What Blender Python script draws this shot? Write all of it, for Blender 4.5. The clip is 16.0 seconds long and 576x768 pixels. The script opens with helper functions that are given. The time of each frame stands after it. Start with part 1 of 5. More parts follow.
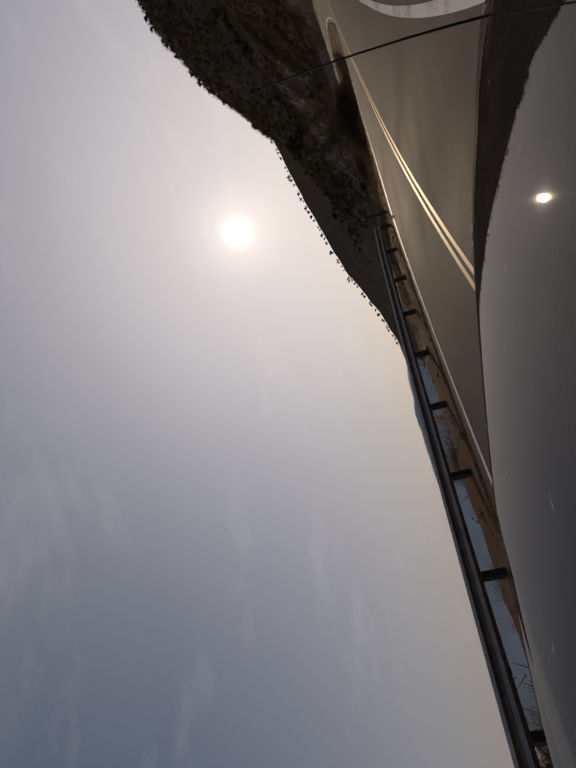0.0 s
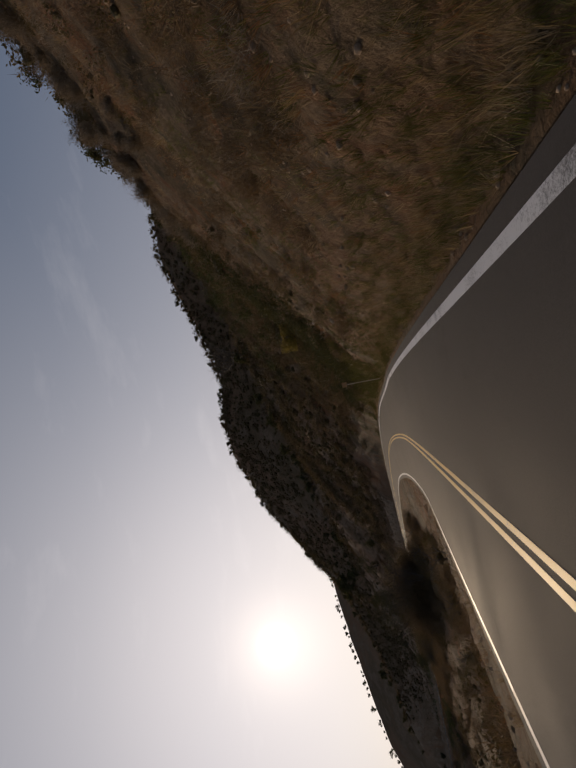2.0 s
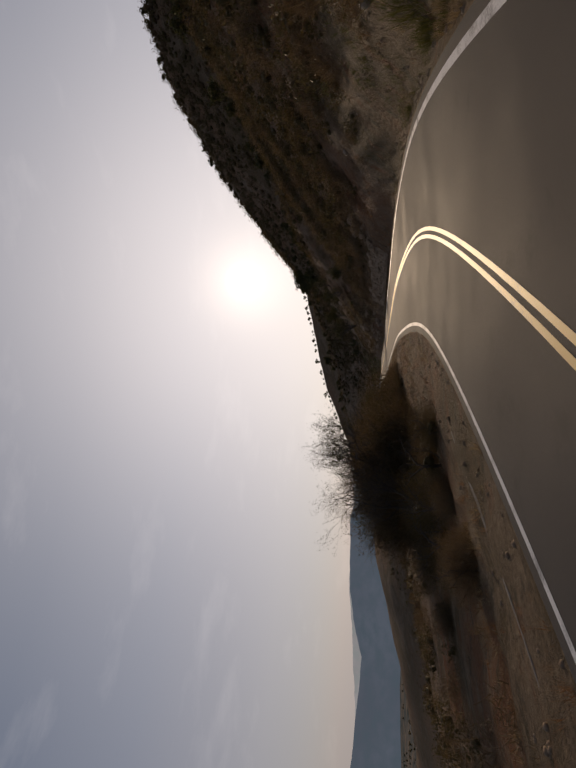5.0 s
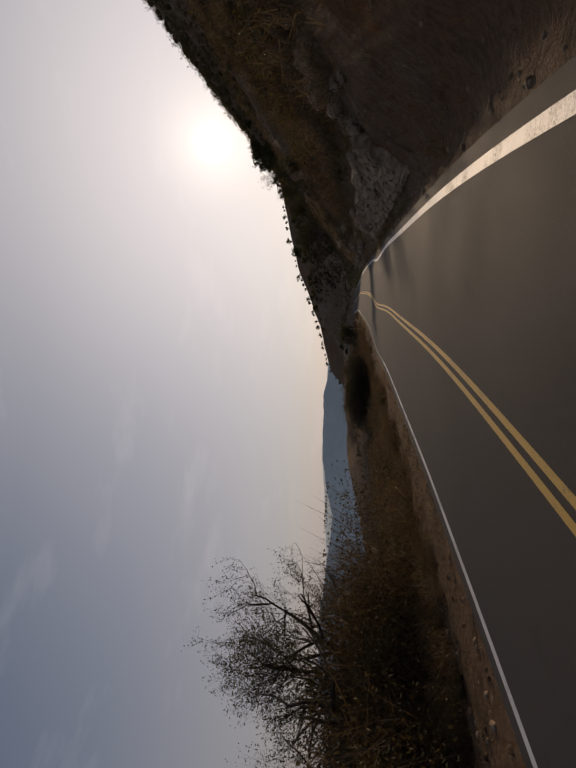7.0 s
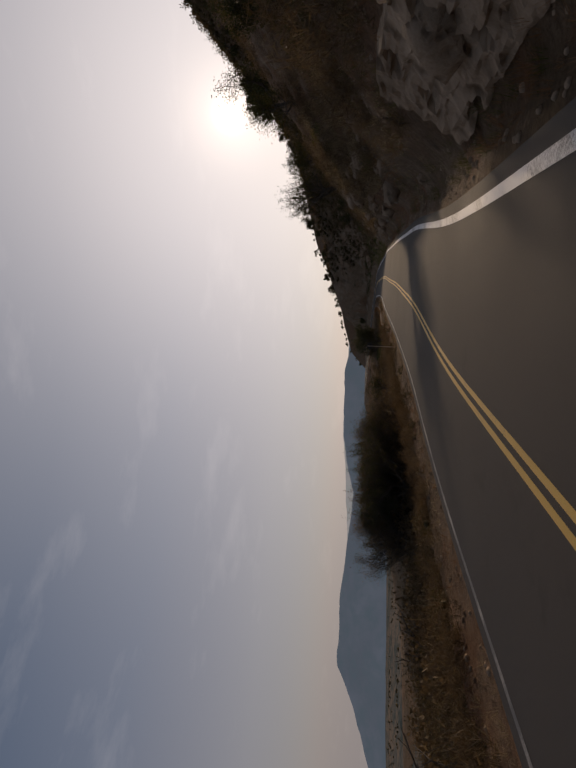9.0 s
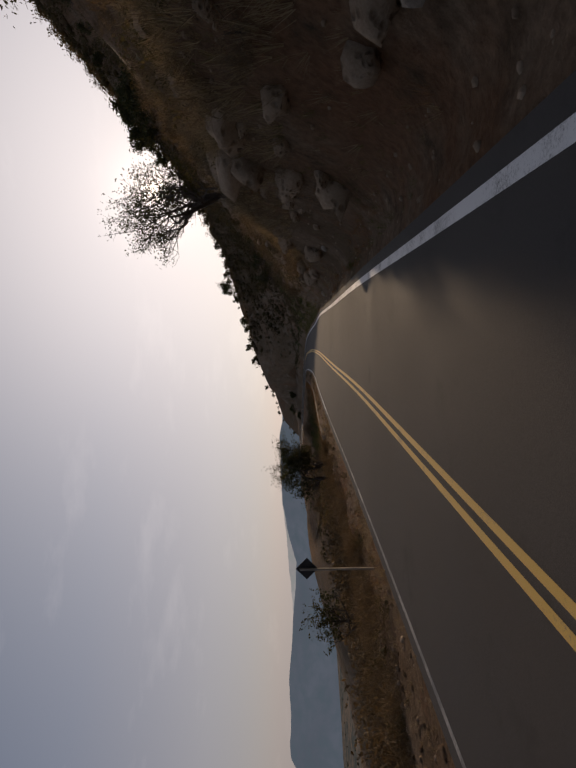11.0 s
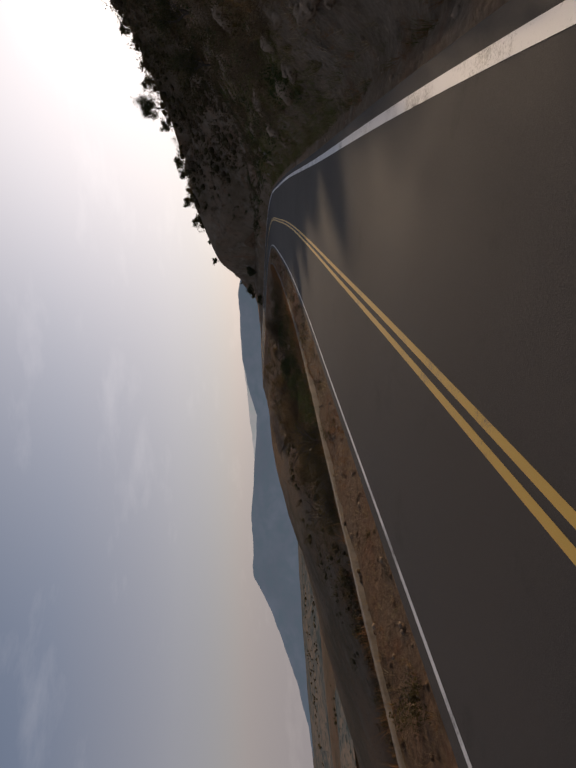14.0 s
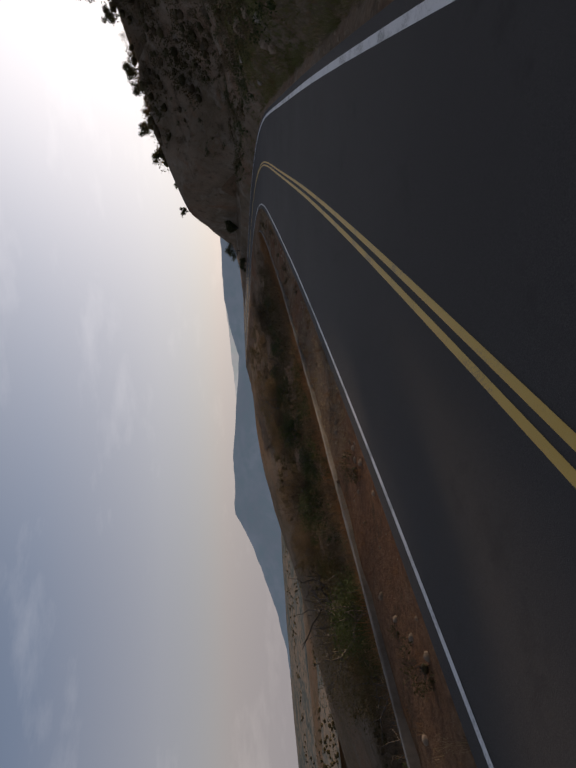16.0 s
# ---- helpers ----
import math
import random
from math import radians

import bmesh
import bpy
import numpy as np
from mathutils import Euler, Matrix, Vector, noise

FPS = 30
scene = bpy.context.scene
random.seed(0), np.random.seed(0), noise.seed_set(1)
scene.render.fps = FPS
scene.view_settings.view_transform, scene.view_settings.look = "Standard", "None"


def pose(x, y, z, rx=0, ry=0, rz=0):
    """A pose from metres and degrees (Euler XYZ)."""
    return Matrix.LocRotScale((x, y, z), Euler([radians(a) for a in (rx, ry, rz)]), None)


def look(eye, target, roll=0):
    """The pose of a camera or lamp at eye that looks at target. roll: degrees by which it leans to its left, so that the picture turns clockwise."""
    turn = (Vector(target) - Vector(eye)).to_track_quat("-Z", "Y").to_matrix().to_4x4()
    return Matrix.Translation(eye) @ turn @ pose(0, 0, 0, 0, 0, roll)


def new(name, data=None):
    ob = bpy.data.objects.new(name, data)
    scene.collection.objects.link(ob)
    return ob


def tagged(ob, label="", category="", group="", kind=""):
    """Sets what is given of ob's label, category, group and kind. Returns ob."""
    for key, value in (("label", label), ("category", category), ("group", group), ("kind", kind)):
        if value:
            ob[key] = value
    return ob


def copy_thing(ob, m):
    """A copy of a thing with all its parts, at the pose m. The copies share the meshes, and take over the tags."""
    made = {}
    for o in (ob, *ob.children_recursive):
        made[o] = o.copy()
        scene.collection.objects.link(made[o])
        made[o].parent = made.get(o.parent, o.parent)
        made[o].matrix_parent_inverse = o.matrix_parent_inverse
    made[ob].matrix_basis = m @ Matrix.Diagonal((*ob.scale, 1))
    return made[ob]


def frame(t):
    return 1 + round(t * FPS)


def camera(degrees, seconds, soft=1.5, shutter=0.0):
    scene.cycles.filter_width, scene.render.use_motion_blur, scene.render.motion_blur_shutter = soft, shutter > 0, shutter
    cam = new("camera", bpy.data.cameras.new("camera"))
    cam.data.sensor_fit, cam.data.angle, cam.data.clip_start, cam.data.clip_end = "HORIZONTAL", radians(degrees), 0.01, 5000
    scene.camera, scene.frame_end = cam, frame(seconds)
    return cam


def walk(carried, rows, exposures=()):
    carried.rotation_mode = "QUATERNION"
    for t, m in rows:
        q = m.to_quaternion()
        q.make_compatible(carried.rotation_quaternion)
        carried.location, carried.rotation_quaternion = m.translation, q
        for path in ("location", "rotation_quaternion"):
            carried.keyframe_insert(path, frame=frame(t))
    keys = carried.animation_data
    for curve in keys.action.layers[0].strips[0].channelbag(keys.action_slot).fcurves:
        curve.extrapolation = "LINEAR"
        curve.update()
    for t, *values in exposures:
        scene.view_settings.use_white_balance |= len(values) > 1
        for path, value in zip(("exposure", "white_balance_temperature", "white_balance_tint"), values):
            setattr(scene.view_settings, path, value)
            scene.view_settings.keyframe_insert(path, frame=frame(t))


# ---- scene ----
# The road's centre line: curvature (rad per 100 m) every 8.5 m from s = -17, grade (per cent) and cross-fall (degrees) every 17 m.
KAP = [3.775, 1.32, 0.627, 0.567, -0.129, -0.264, -0.348, -0.263, -1.032, -1.052, -3.323, -0.365, -0.985, 0.283, -0.958, 1.579, -0.997, 0.205, -0.424, 0.182, -0.03, -0.416, 0.095, 0.009, -0.204, -0.265, 0.167, -0.3, -1.6, -2.4, -2.4, -1.6, -0.6, 0, 0, 0]
GRADE = [-1.31, -3.12, -2.68, -4.15, 0.69, -1.52, -4.74, -4.63, -4.81, -3.98, -3.93, -5.91, -3.91, -3.42, -2.96, -1.75, -1.38, -1.17, -1.08]
S = np.arange(-90, 291, 1.0)
_k = np.interp(S, -17 + 8.5 * np.arange(36), np.array(KAP) / 100)
_k[S < -26] = 0.0
TH = np.concatenate([[0], np.cumsum((_k[1:] + _k[:-1]) / 2)])
TH -= np.interp(0, S, TH)
_h = (TH[1:] + TH[:-1]) / 2
RX = np.concatenate([[0], np.cumsum(np.sin(_h))])
RY = np.concatenate([[0], np.cumsum(np.cos(_h))])
RX -= np.interp(0, S, RX)
RY -= np.interp(0, S, RY)
_g = np.interp(S, -17 + 17 * np.arange(19), np.array(GRADE) / 100)
RZ = np.concatenate([[0], np.cumsum((_g[1:] + _g[:-1]) / 2)])
RZ -= np.interp(0, S, RZ)
BANKS = [7.87, 6.2, 0.13, -7.21, -8.73, -7.69, -5.13, -4.48, -2.86, -0.73, 0.51, 0.4, -0.21, -1, -0.03, -0.07, -0.11, -0.07, -0.05]
BANK = np.tan(np.radians(np.interp(S, -17 + 17 * np.arange(19), BANKS)))
LANE = 2.89


def on_road(s, d, h=0.0):
    """The place s metres along the road, d metres to the right of its centre line, h above it."""
    th = np.interp(s, S, TH)
    return np.array([np.interp(s, S, RX) + d * np.cos(th), np.interp(s, S, RY) - d * np.sin(th), np.interp(s, S, RZ) + h - np.clip(d, -5, 5) * np.interp(s, S, BANK)])


def heading(s):
    return float(np.interp(s, S, TH))


def held(s, d, h, yaw, pitch, roll):
    """The pose of the camera held sideways (its top to the right of the road): yaw to the right of north, pitch up, roll clockwise, in degrees."""
    y, p, r = radians(yaw), radians(pitch), radians(roll)
    fwd = Vector((math.sin(y) * math.cos(p), math.cos(y) * math.cos(p), math.sin(p)))
    right = Vector((math.cos(y), -math.sin(y), 0))
    up = right.cross(fwd)
    right, up = math.cos(r) * right - math.sin(r) * up, math.sin(r) * right + math.cos(r) * up
    m = Matrix((-up, right, -fwd)).transposed().to_4x4()
    return Matrix.Translation(Vector(on_road(s, d, h))) @ m


PATH = [
    (0.0, -17.632, 2.387, 1.426, -37.49, 12.3, 16.18),
    (0.5, -10.869, 2.362, 1.453, -25.5, 11.46, 14.27),
    (1.0, -4.148, 2.053, 1.419, -17.9, 9.96, 8.47),
    (1.5, 2.646, 1.88, 1.351, -4.32, 7.83, 8.58),
    (2.0, 9.554, 1.767, 1.36, 7.39, 7.06, 10.76),
    (2.5, 16.614, 1.665, 1.481, 13.65, 5.13, 13.24),
    (3.0, 23.704, 1.65, 1.521, 14.76, 6.65, 10.2),
    (3.5, 30.761, 1.692, 1.529, 14.21, 6.39, 6.12),
    (3.7, 33.6, 1.69, 1.5, 9.6, 6.65, 2.5),
    (3.9, 36.41, 1.69, 1.46, 1.9, 6.97, -1.2),
    (4.0, 37.763, 1.699, 1.455, -3.32, 7.01, -2.0),
    (6.3, 67.754, 1.886, 1.563, -39.8, 5.36, -0.47),
    (6.5, 70.287, 1.815, 1.608, -40.49, 4.25, -0.32),
    (7.0, 76.477, 1.956, 1.593, -44.95, 3.78, -2.97),
    (7.5, 82.488, 2.127, 1.636, -48.27, 3.54, -3.06),
    (8.0, 88.378, 2.08, 1.565, -48.7, 4.4, -3.13),
    (10.5, 116.521, 1.888, 1.574, -44.83, 6.8, -1.83),
    (11.0, 122.194, 1.827, 1.57, -40.34, -1.23, 0.55),
    (11.5, 127.912, 1.871, 1.672, -47.14, -5.57, 1.47),
    (12.0, 133.677, 1.89, 1.697, -47.19, -8.58, 3.77),
    (12.5, 139.377, 1.9, 1.75, -48.87, -8.34, 5.36),
    (13.0, 144.852, 1.833, 1.752, -51.28, -7.73, 2.72),
    (13.5, 150.342, 1.946, 1.858, -55.45, -6.27, 4.06),
    (14.0, 155.872, 1.95, 1.867, -56.63, -5.48, 1.74),
    (14.5, 161.458, 1.978, 1.914, -59.71, -5.79, 1.38),
    (15.0, 167.073, 1.997, 1.907, -62.88, -5.83, 4.97),
    (15.5, 172.675, 1.907, 1.934, -62.46, -6.8, 4.39),
    (16.0, 178.259, 1.772, 1.997, -63.53, -7.28, 1.83),
]
cam = camera(58.96, 16.0, 2.0)
walk(cam, [(t, held(*row)) for t, *row in PATH], [(0.0, -0.35, 6700, 11), (1.5, -0.32, 6700, 11), (2.0, -0.1, 6700, 11), (2.5, 0.18, 6700, 11), (3.0, 0.24, 6700, 11), (3.5, 0.32, 6720, 11), (4.2, 0.08, 6750, 12), (6.3, -0.1, 6850, 12), (10.3, -0.06, 6900, 13), (11.0, 0.08, 6900, 13), (12.0, 0.15, 6900, 13), (13.0, 0.18, 6850, 13), (14.5, 0.36, 6650, 11), (16.0, 0.44, 6600, 10)])

# ---- light: a low sun in haze, and the sky ----
SUN_AZ, SUN_EL = radians(-19.66), radians(12.40)
SUN = Vector((math.sin(SUN_AZ) * math.cos(SUN_EL), math.cos(SUN_AZ) * math.cos(SUN_EL), math.sin(SUN_EL)))


def make_world():
    w = bpy.data.worlds.new("sky")
    scene.world = w
    w.use_nodes = True
    nt = w.node_tree
    nt.nodes.clear()
    N, L = nt.nodes.new, nt.links.new
    out, bg = N("ShaderNodeOutputWorld"), N("ShaderNodeBackground")
    sky = N("ShaderNodeTexSky")
    sky.sky_type, sky.sun_disc = "NISHITA", False
    sky.sun_elevation, sky.sun_rotation = SUN_EL, SUN_AZ
    sky.dust_density, sky.air_density, sky.ozone_density = 0.2, 1.0, 2.0
    tc = N("ShaderNodeTexCoord")
    # the bright aureole of the sun in the haze
    dot = N("ShaderNodeVectorMath")
    dot.operation = "DOT_PRODUCT"
    dot.inputs[1].default_value = SUN
    L(tc.outputs["Generated"], dot.inputs[0])
    glow = None
    for power, gain, tint in ((6000.0, 2.0, (1.0, 0.95, 0.85, 1)), (380.0, 0.25, (1.0, 0.92, 0.80, 1)), (14.0, 0.28, (1.0, 0.96, 0.92, 1)), (3.0, 0.30, (1.0, 0.98, 0.97, 1))):
        mx = N("ShaderNodeMath")
        mx.operation = "MAXIMUM"
        mx.inputs[1].default_value = 0.0
        L(dot.outputs["Value"], mx.inputs[0])
        pw = N("ShaderNodeMath")
        pw.operation = "POWER"
        L(mx.outputs[0], pw.inputs[0])
        pw.inputs[1].default_value = power
        sc = N("ShaderNodeMix")
        sc.data_type, sc.blend_type = "RGBA", "MULTIPLY"
        sc.inputs["Factor"].default_value = 1.0
        sc.inputs["A"].default_value = tuple(c * gain for c in tint[:3]) + (1,)
        L(pw.outputs[0], sc.inputs["B"])
        if glow is None:
            glow = sc.outputs["Result"]
        else:
            ad = N("ShaderNodeMix")
            ad.data_type, ad.blend_type = "RGBA", "ADD"
            ad.inputs["Factor"].default_value = 1.0
            L(glow, ad.inputs["A"])
            L(sc.outputs["Result"], ad.inputs["B"])
            glow = ad.outputs["Result"]
    # thin wisps of cloud
    mp = N("ShaderNodeMapping")
    mp.inputs["Scale"].default_value = (1.6, 1.6, 6.0)
    mp.inputs["Rotation"].default_value = (0.0, 0.0, 0.5)
    L(tc.outputs["Generated"], mp.inputs["Vector"])
    ns = N("ShaderNodeTexNoise")
    ns.inputs["Scale"].default_value, ns.inputs["Detail"].default_value, ns.inputs["Roughness"].default_value = 2.2, 6.0, 0.6
    L(mp.outputs["Vector"], ns.inputs["Vector"])
    rp = N("ShaderNodeMapRange")
    rp.inputs["From Min"].default_value, rp.inputs["From Max"].default_value = 0.56, 0.78
    rp.inputs["To Max"].default_value = 0.055
    L(ns.outputs["Fac"], rp.inputs["Value"])
    st = N("ShaderNodeMix")
    st.data_type, st.blend_type = "RGBA", "MULTIPLY"
    st.inputs["Factor"].default_value = 1.0
    st.inputs["B"].default_value = (0.0085, 0.0098, 0.0125, 1)
    L(sky.outputs["Color"], st.inputs["A"])
    ad = N("ShaderNodeMix")
    ad.data_type, ad.blend_type = "RGBA", "ADD"
    ad.inputs["Factor"].default_value = 1.0
    L(st.outputs["Result"], ad.inputs["A"])
    L(glow, ad.inputs["B"])
    ac = N("ShaderNodeMix")
    ac.data_type, ac.blend_type = "RGBA", "ADD"
    ac.inputs["Factor"].default_value = 1.0
    L(ad.outputs["Result"], ac.inputs["A"])
    L(rp.outputs["Result"], ac.inputs["B"])
    # white haze, thickest towards the horizon
    sep = N("ShaderNodeSeparateXYZ")
    L(tc.outputs["Generated"], sep.inputs["Vector"])
    hz = N("ShaderNodeValToRGB")
    e = hz.color_ramp.elements
    e[0].position, e[0].color = 0.0, (0.176, 0.178, 0.204, 1)
    e[1].position, e[1].color = 1.0, (0.110, 0.135, 0.185, 1)
    for pos, col in ((0.12, (0.162, 0.172, 0.204, 1)), (0.32, (0.086, 0.113, 0.166, 1)), (0.5, (0.040, 0.070, 0.125, 1)), (0.66, (0.032, 0.062, 0.115, 1)), (0.8, (0.080, 0.108, 0.160, 1))):
        m = e.new(pos)
        m.color = col
    L(sep.outputs["Z"], hz.inputs["Fac"])
    ah = N("ShaderNodeMix")
    ah.data_type, ah.blend_type = "RGBA", "ADD"
    ah.inputs["Factor"].default_value = 1.0
    L(ac.outputs["Result"], ah.inputs["A"])
    L(hz.outputs["Color"], ah.inputs["B"])
    warm = N("ShaderNodeMix")
    warm.data_type, warm.blend_type = "RGBA", "MULTIPLY"
    warm.inputs["Factor"].default_value = 1.0
    warm.inputs["B"].default_value = (1.22, 1.12, 1.05, 1)
    L(ah.outputs["Result"], warm.inputs["A"])
    L(warm.outputs["Result"], bg.inputs["Color"])
    bg.inputs["Strength"].default_value = 1.0
    L(bg.outputs["Background"], out.inputs["Surface"])


make_world()
lamp = bpy.data.lights.new("sun", "SUN")
lamp.energy, lamp.angle, lamp.color = 2.2, radians(0.6), (1.0, 0.76, 0.52)
sun = new("sun", lamp)
sun.matrix_world = look(SUN * 300, (0, 0, 0))
scene.view_settings.exposure = 0.0


# ---- materials ----
class Nodes:
    """A small builder for a procedural material."""

    def __init__(self, name):
        self.mat = bpy.data.materials.new(name)
        self.mat.use_nodes = True
        self.nt = self.mat.node_tree
        self.bsdf = self.nt.nodes["Principled BSDF"]
        self.coord = None

    def node(self, kind, **values):
        n = self.nt.nodes.new(kind)
        for k, v in values.items():
            n.inputs[k.replace("_", " ")].default_value = v
        return n

    def link(self, a, b):
        self.nt.links.new(a, b)

    def place(self):
        if self.coord is None:
            self.coord = self.nt.nodes.new("ShaderNodeTexCoord").outputs["Object"]
        return self.coord

    def noise(self, scale, detail=4.0, rough=0.55, stretch=None):
        n = self.node("ShaderNodeTexNoise", Scale=scale, Detail=detail, Roughness=rough)
        src = self.place()
        if stretch:
            m = self.node("ShaderNodeMapping", Scale=stretch)
            self.link(src, m.inputs["Vector"])
            src = m.outputs["Vector"]
        self.link(src, n.inputs["Vector"])
        return n.outputs["Fac"]

    def ramp(self, fac, stops):
        r = self.nt.nodes.new("ShaderNodeValToRGB")
        e = r.color_ramp.elements
        while len(e) < len(stops):
            e.new(0.5)
        for el, (p, c) in zip(e, stops):
            el.position, el.color = p, (*c, 1)
        self.link(fac, r.inputs["Fac"])
        return r.outputs["Color"]

    def mix(self, fac, a, b, blend="MIX"):
        m = self.nt.nodes.new("ShaderNodeMix")
        m.data_type, m.blend_type = "RGBA", blend
        for v, k in ((fac, "Factor"), (a, "A"), (b, "B")):
            if hasattr(v, "is_output"):
                self.link(v, m.inputs[k])
            elif k == "Factor":
                m.inputs[k].default_value = v
            else:
                m.inputs[k].default_value = (*v, 1)
        return m.outputs["Result"]

    def step(self, fac, lo, hi):
        m = self.nt.nodes.new("ShaderNodeMapRange")
        m.inputs["From Min"].default_value, m.inputs["From Max"].default_value = lo, hi
        self.link(fac, m.inputs["Value"])
        return m.outputs["Result"]

    def bump(self, fac, strength, distance):
        b = self.node("ShaderNodeBump", Strength=strength, Distance=distance)
        self.link(fac, b.inputs["Height"])
        self.link(b.outputs["Normal"], self.bsdf.inputs["Normal"])

    def done(self, color, rough=0.8, metal=0.0):
        for v, k in ((color, "Base Color"), (rough, "Roughness")):
            if hasattr(v, "is_output"):
                self.link(v, self.bsdf.inputs[k])
            else:
                self.bsdf.inputs[k].default_value = (*v, 1) if k == "Base Color" else v
        self.bsdf.inputs["Metallic"].default_value = metal
        return self.mat


def mat_earth(name, a, b, c, d, spread=0.12, dark=(0.085, 0.070, 0.042), low=0.48):
    """Dry hillside: soil, straw, scrub and stone in patches."""
    m = Nodes(name)
    big = m.noise(spread, 5, 0.6)
    patch = m.noise(spread * 4.0, 5, 0.65)
    mid = m.noise(1.1, 6, 0.65)
    fine = m.noise(8.0, 6, 0.72)
    runs = m.noise(0.7, 5, 0.6, (1.0, 1.0, 0.25))
    col = m.ramp(big, [(0.34, a), (0.46, b), (0.56, c), (0.68, d)])
    col = m.mix(m.step(patch, 0.50, 0.66), col, d)
    col = m.mix(m.step(runs, 0.56, 0.70), col, a)
    col = m.mix(m.step(mid, 0.54, 0.72), col, dark)
    col = m.mix(m.step(fine, 0.35, 0.72), m.mix(1.0, col, (low, low * 0.97, low * 0.94), "MULTIPLY"), col)
    m.bump(m.mix(0.5, mid, fine), 1.0, 0.35)
    m.bsdf.inputs["Specular IOR Level"].default_value = 0.12
    return m.done(col, 0.95)


EARTH = mat_earth("dry_hillside", (0.24, 0.105, 0.048), (0.215, 0.130, 0.070), (0.135, 0.096, 0.048), (0.27, 0.195, 0.125))
GREY_EARTH = mat_earth("grey_brown_cut_earth", (0.24, 0.120, 0.062), (0.25, 0.155, 0.092), (0.165, 0.108, 0.060), (0.30, 0.205, 0.135), 0.10, (0.095, 0.066, 0.038), 0.50)
PALE_EARTH = mat_earth("pale_cut_earth", (0.29, 0.165, 0.095), (0.32, 0.225, 0.15), (0.22, 0.155, 0.095), (0.36, 0.275, 0.20), 0.10, (0.14, 0.105, 0.068), 0.58)
FAR_EARTH = mat_earth("far_hillside", (0.22, 0.125, 0.070), (0.23, 0.145, 0.085), (0.15, 0.105, 0.058), (0.23, 0.165, 0.11), 0.03)


def mat_asphalt():
    m = Nodes("asphalt")
    big = m.noise(0.25, 4)
    grain = m.noise(90.0, 3, 0.8)
    streak = m.noise(0.5, 3)
    col = m.ramp(grain, [(0.3, (0.036, 0.033, 0.031)), (0.6, (0.066, 0.060, 0.056)), (0.8, (0.112, 0.102, 0.095))])
    col = m.mix(m.step(big, 0.4, 0.7), col, (0.068, 0.061, 0.056))
    worn = m.noise(0.9, 6, 0.7)
    col = m.mix(m.step(worn, 0.58, 0.74), col, (0.044, 0.040, 0.037))
    m.bump(grain, 0.5, 0.012)
    m.bsdf.inputs["Specular IOR Level"].default_value = 0.14
    return m.done(col, m.ramp(streak, [(0.3, (0.78,) * 3), (0.7, (0.9,) * 3)]))


def mat_paint(name, color, wear):
    m = Nodes(name)
    n = m.noise(34.0, 6, 0.85)
    big = m.noise(1.2, 4)
    fac = m.mix(0.5, n, big)
    col = m.mix(m.step(fac, wear, wear + 0.12), color, (0.10, 0.095, 0.09))
    m.bump(n, 0.3, 0.01)
    return m.done(col, 0.6)


ASPHALT = mat_asphalt()
WHITE_LINE = mat_paint("white_road_paint", (0.62, 0.61, 0.60), 0.51)
YELLOW_LINE = mat_paint("yellow_road_paint", (0.55, 0.34, 0.06), 0.54)


def mat_plain(name, a, b, scale, rough=0.8, metal=0.0, bump=0.0):
    """A colour that wavers between two, at two scales."""
    m = Nodes(name)
    n, f = m.noise(scale, 5, 0.6), m.noise(scale * 9, 4, 0.6)
    fac = m.mix(0.35, n, f)
    col = m.ramp(fac, [(0.35, a), (0.65, b)])
    if bump:
        m.bump(f, bump, 0.02)
    return m.done(col, rough, metal)


def mat_leaf(name, a, b, c):
    m = Nodes(name)
    isl = m.nt.nodes.new("ShaderNodeNewGeometry").outputs["Random Per Island"]
    col = m.ramp(isl, [(0.0, a), (0.5, b), (1.0, c)])
    col = m.mix(m.step(m.noise(0.5, 3), 0.35, 0.7), col, m.mix(1.0, col, (0.7, 0.62, 0.5), "MULTIPLY"))
    m.done(col, 0.75)
    m.bsdf.inputs["Specular IOR Level"].default_value = 0.2
    thin = m.nt.nodes.new("ShaderNodeBsdfTranslucent")
    m.link(m.mix(1.0, col, (1.08, 1.0, 0.80), "MULTIPLY"), thin.inputs["Color"])
    both = m.nt.nodes.new("ShaderNodeMixShader")
    both.inputs["Fac"].default_value = 0.30
    m.link(m.bsdf.outputs["BSDF"], both.inputs[1])
    m.link(thin.outputs["BSDF"], both.inputs[2])
    m.link(both.outputs["Shader"], m.nt.nodes["Material Output"].inputs["Surface"])
    return m.mat


STRAW = mat_leaf("dry_straw", (0.215, 0.160, 0.096), (0.320, 0.245, 0.150), (0.430, 0.350, 0.235))
RUST = mat_leaf("rusty_dry_grass", (0.200, 0.100, 0.050), (0.270, 0.145, 0.070), (0.320, 0.190, 0.105))
GREEN = mat_leaf("green_grass", (0.075, 0.088, 0.025), (0.112, 0.119, 0.035), (0.163, 0.150, 0.050))
TURF = mat_leaf("pale_green_turf", (0.125, 0.135, 0.050), (0.175, 0.175, 0.068), (0.240, 0.220, 0.100))
SCRUB = mat_leaf("dark_scrub_leaves", (0.070, 0.058, 0.026), (0.100, 0.082, 0.036), (0.135, 0.105, 0.052))
HIGH_SCRUB = mat_leaf("brown_scrub_leaves", (0.105, 0.077, 0.047), (0.145, 0.105, 0.063), (0.190, 0.140, 0.085))
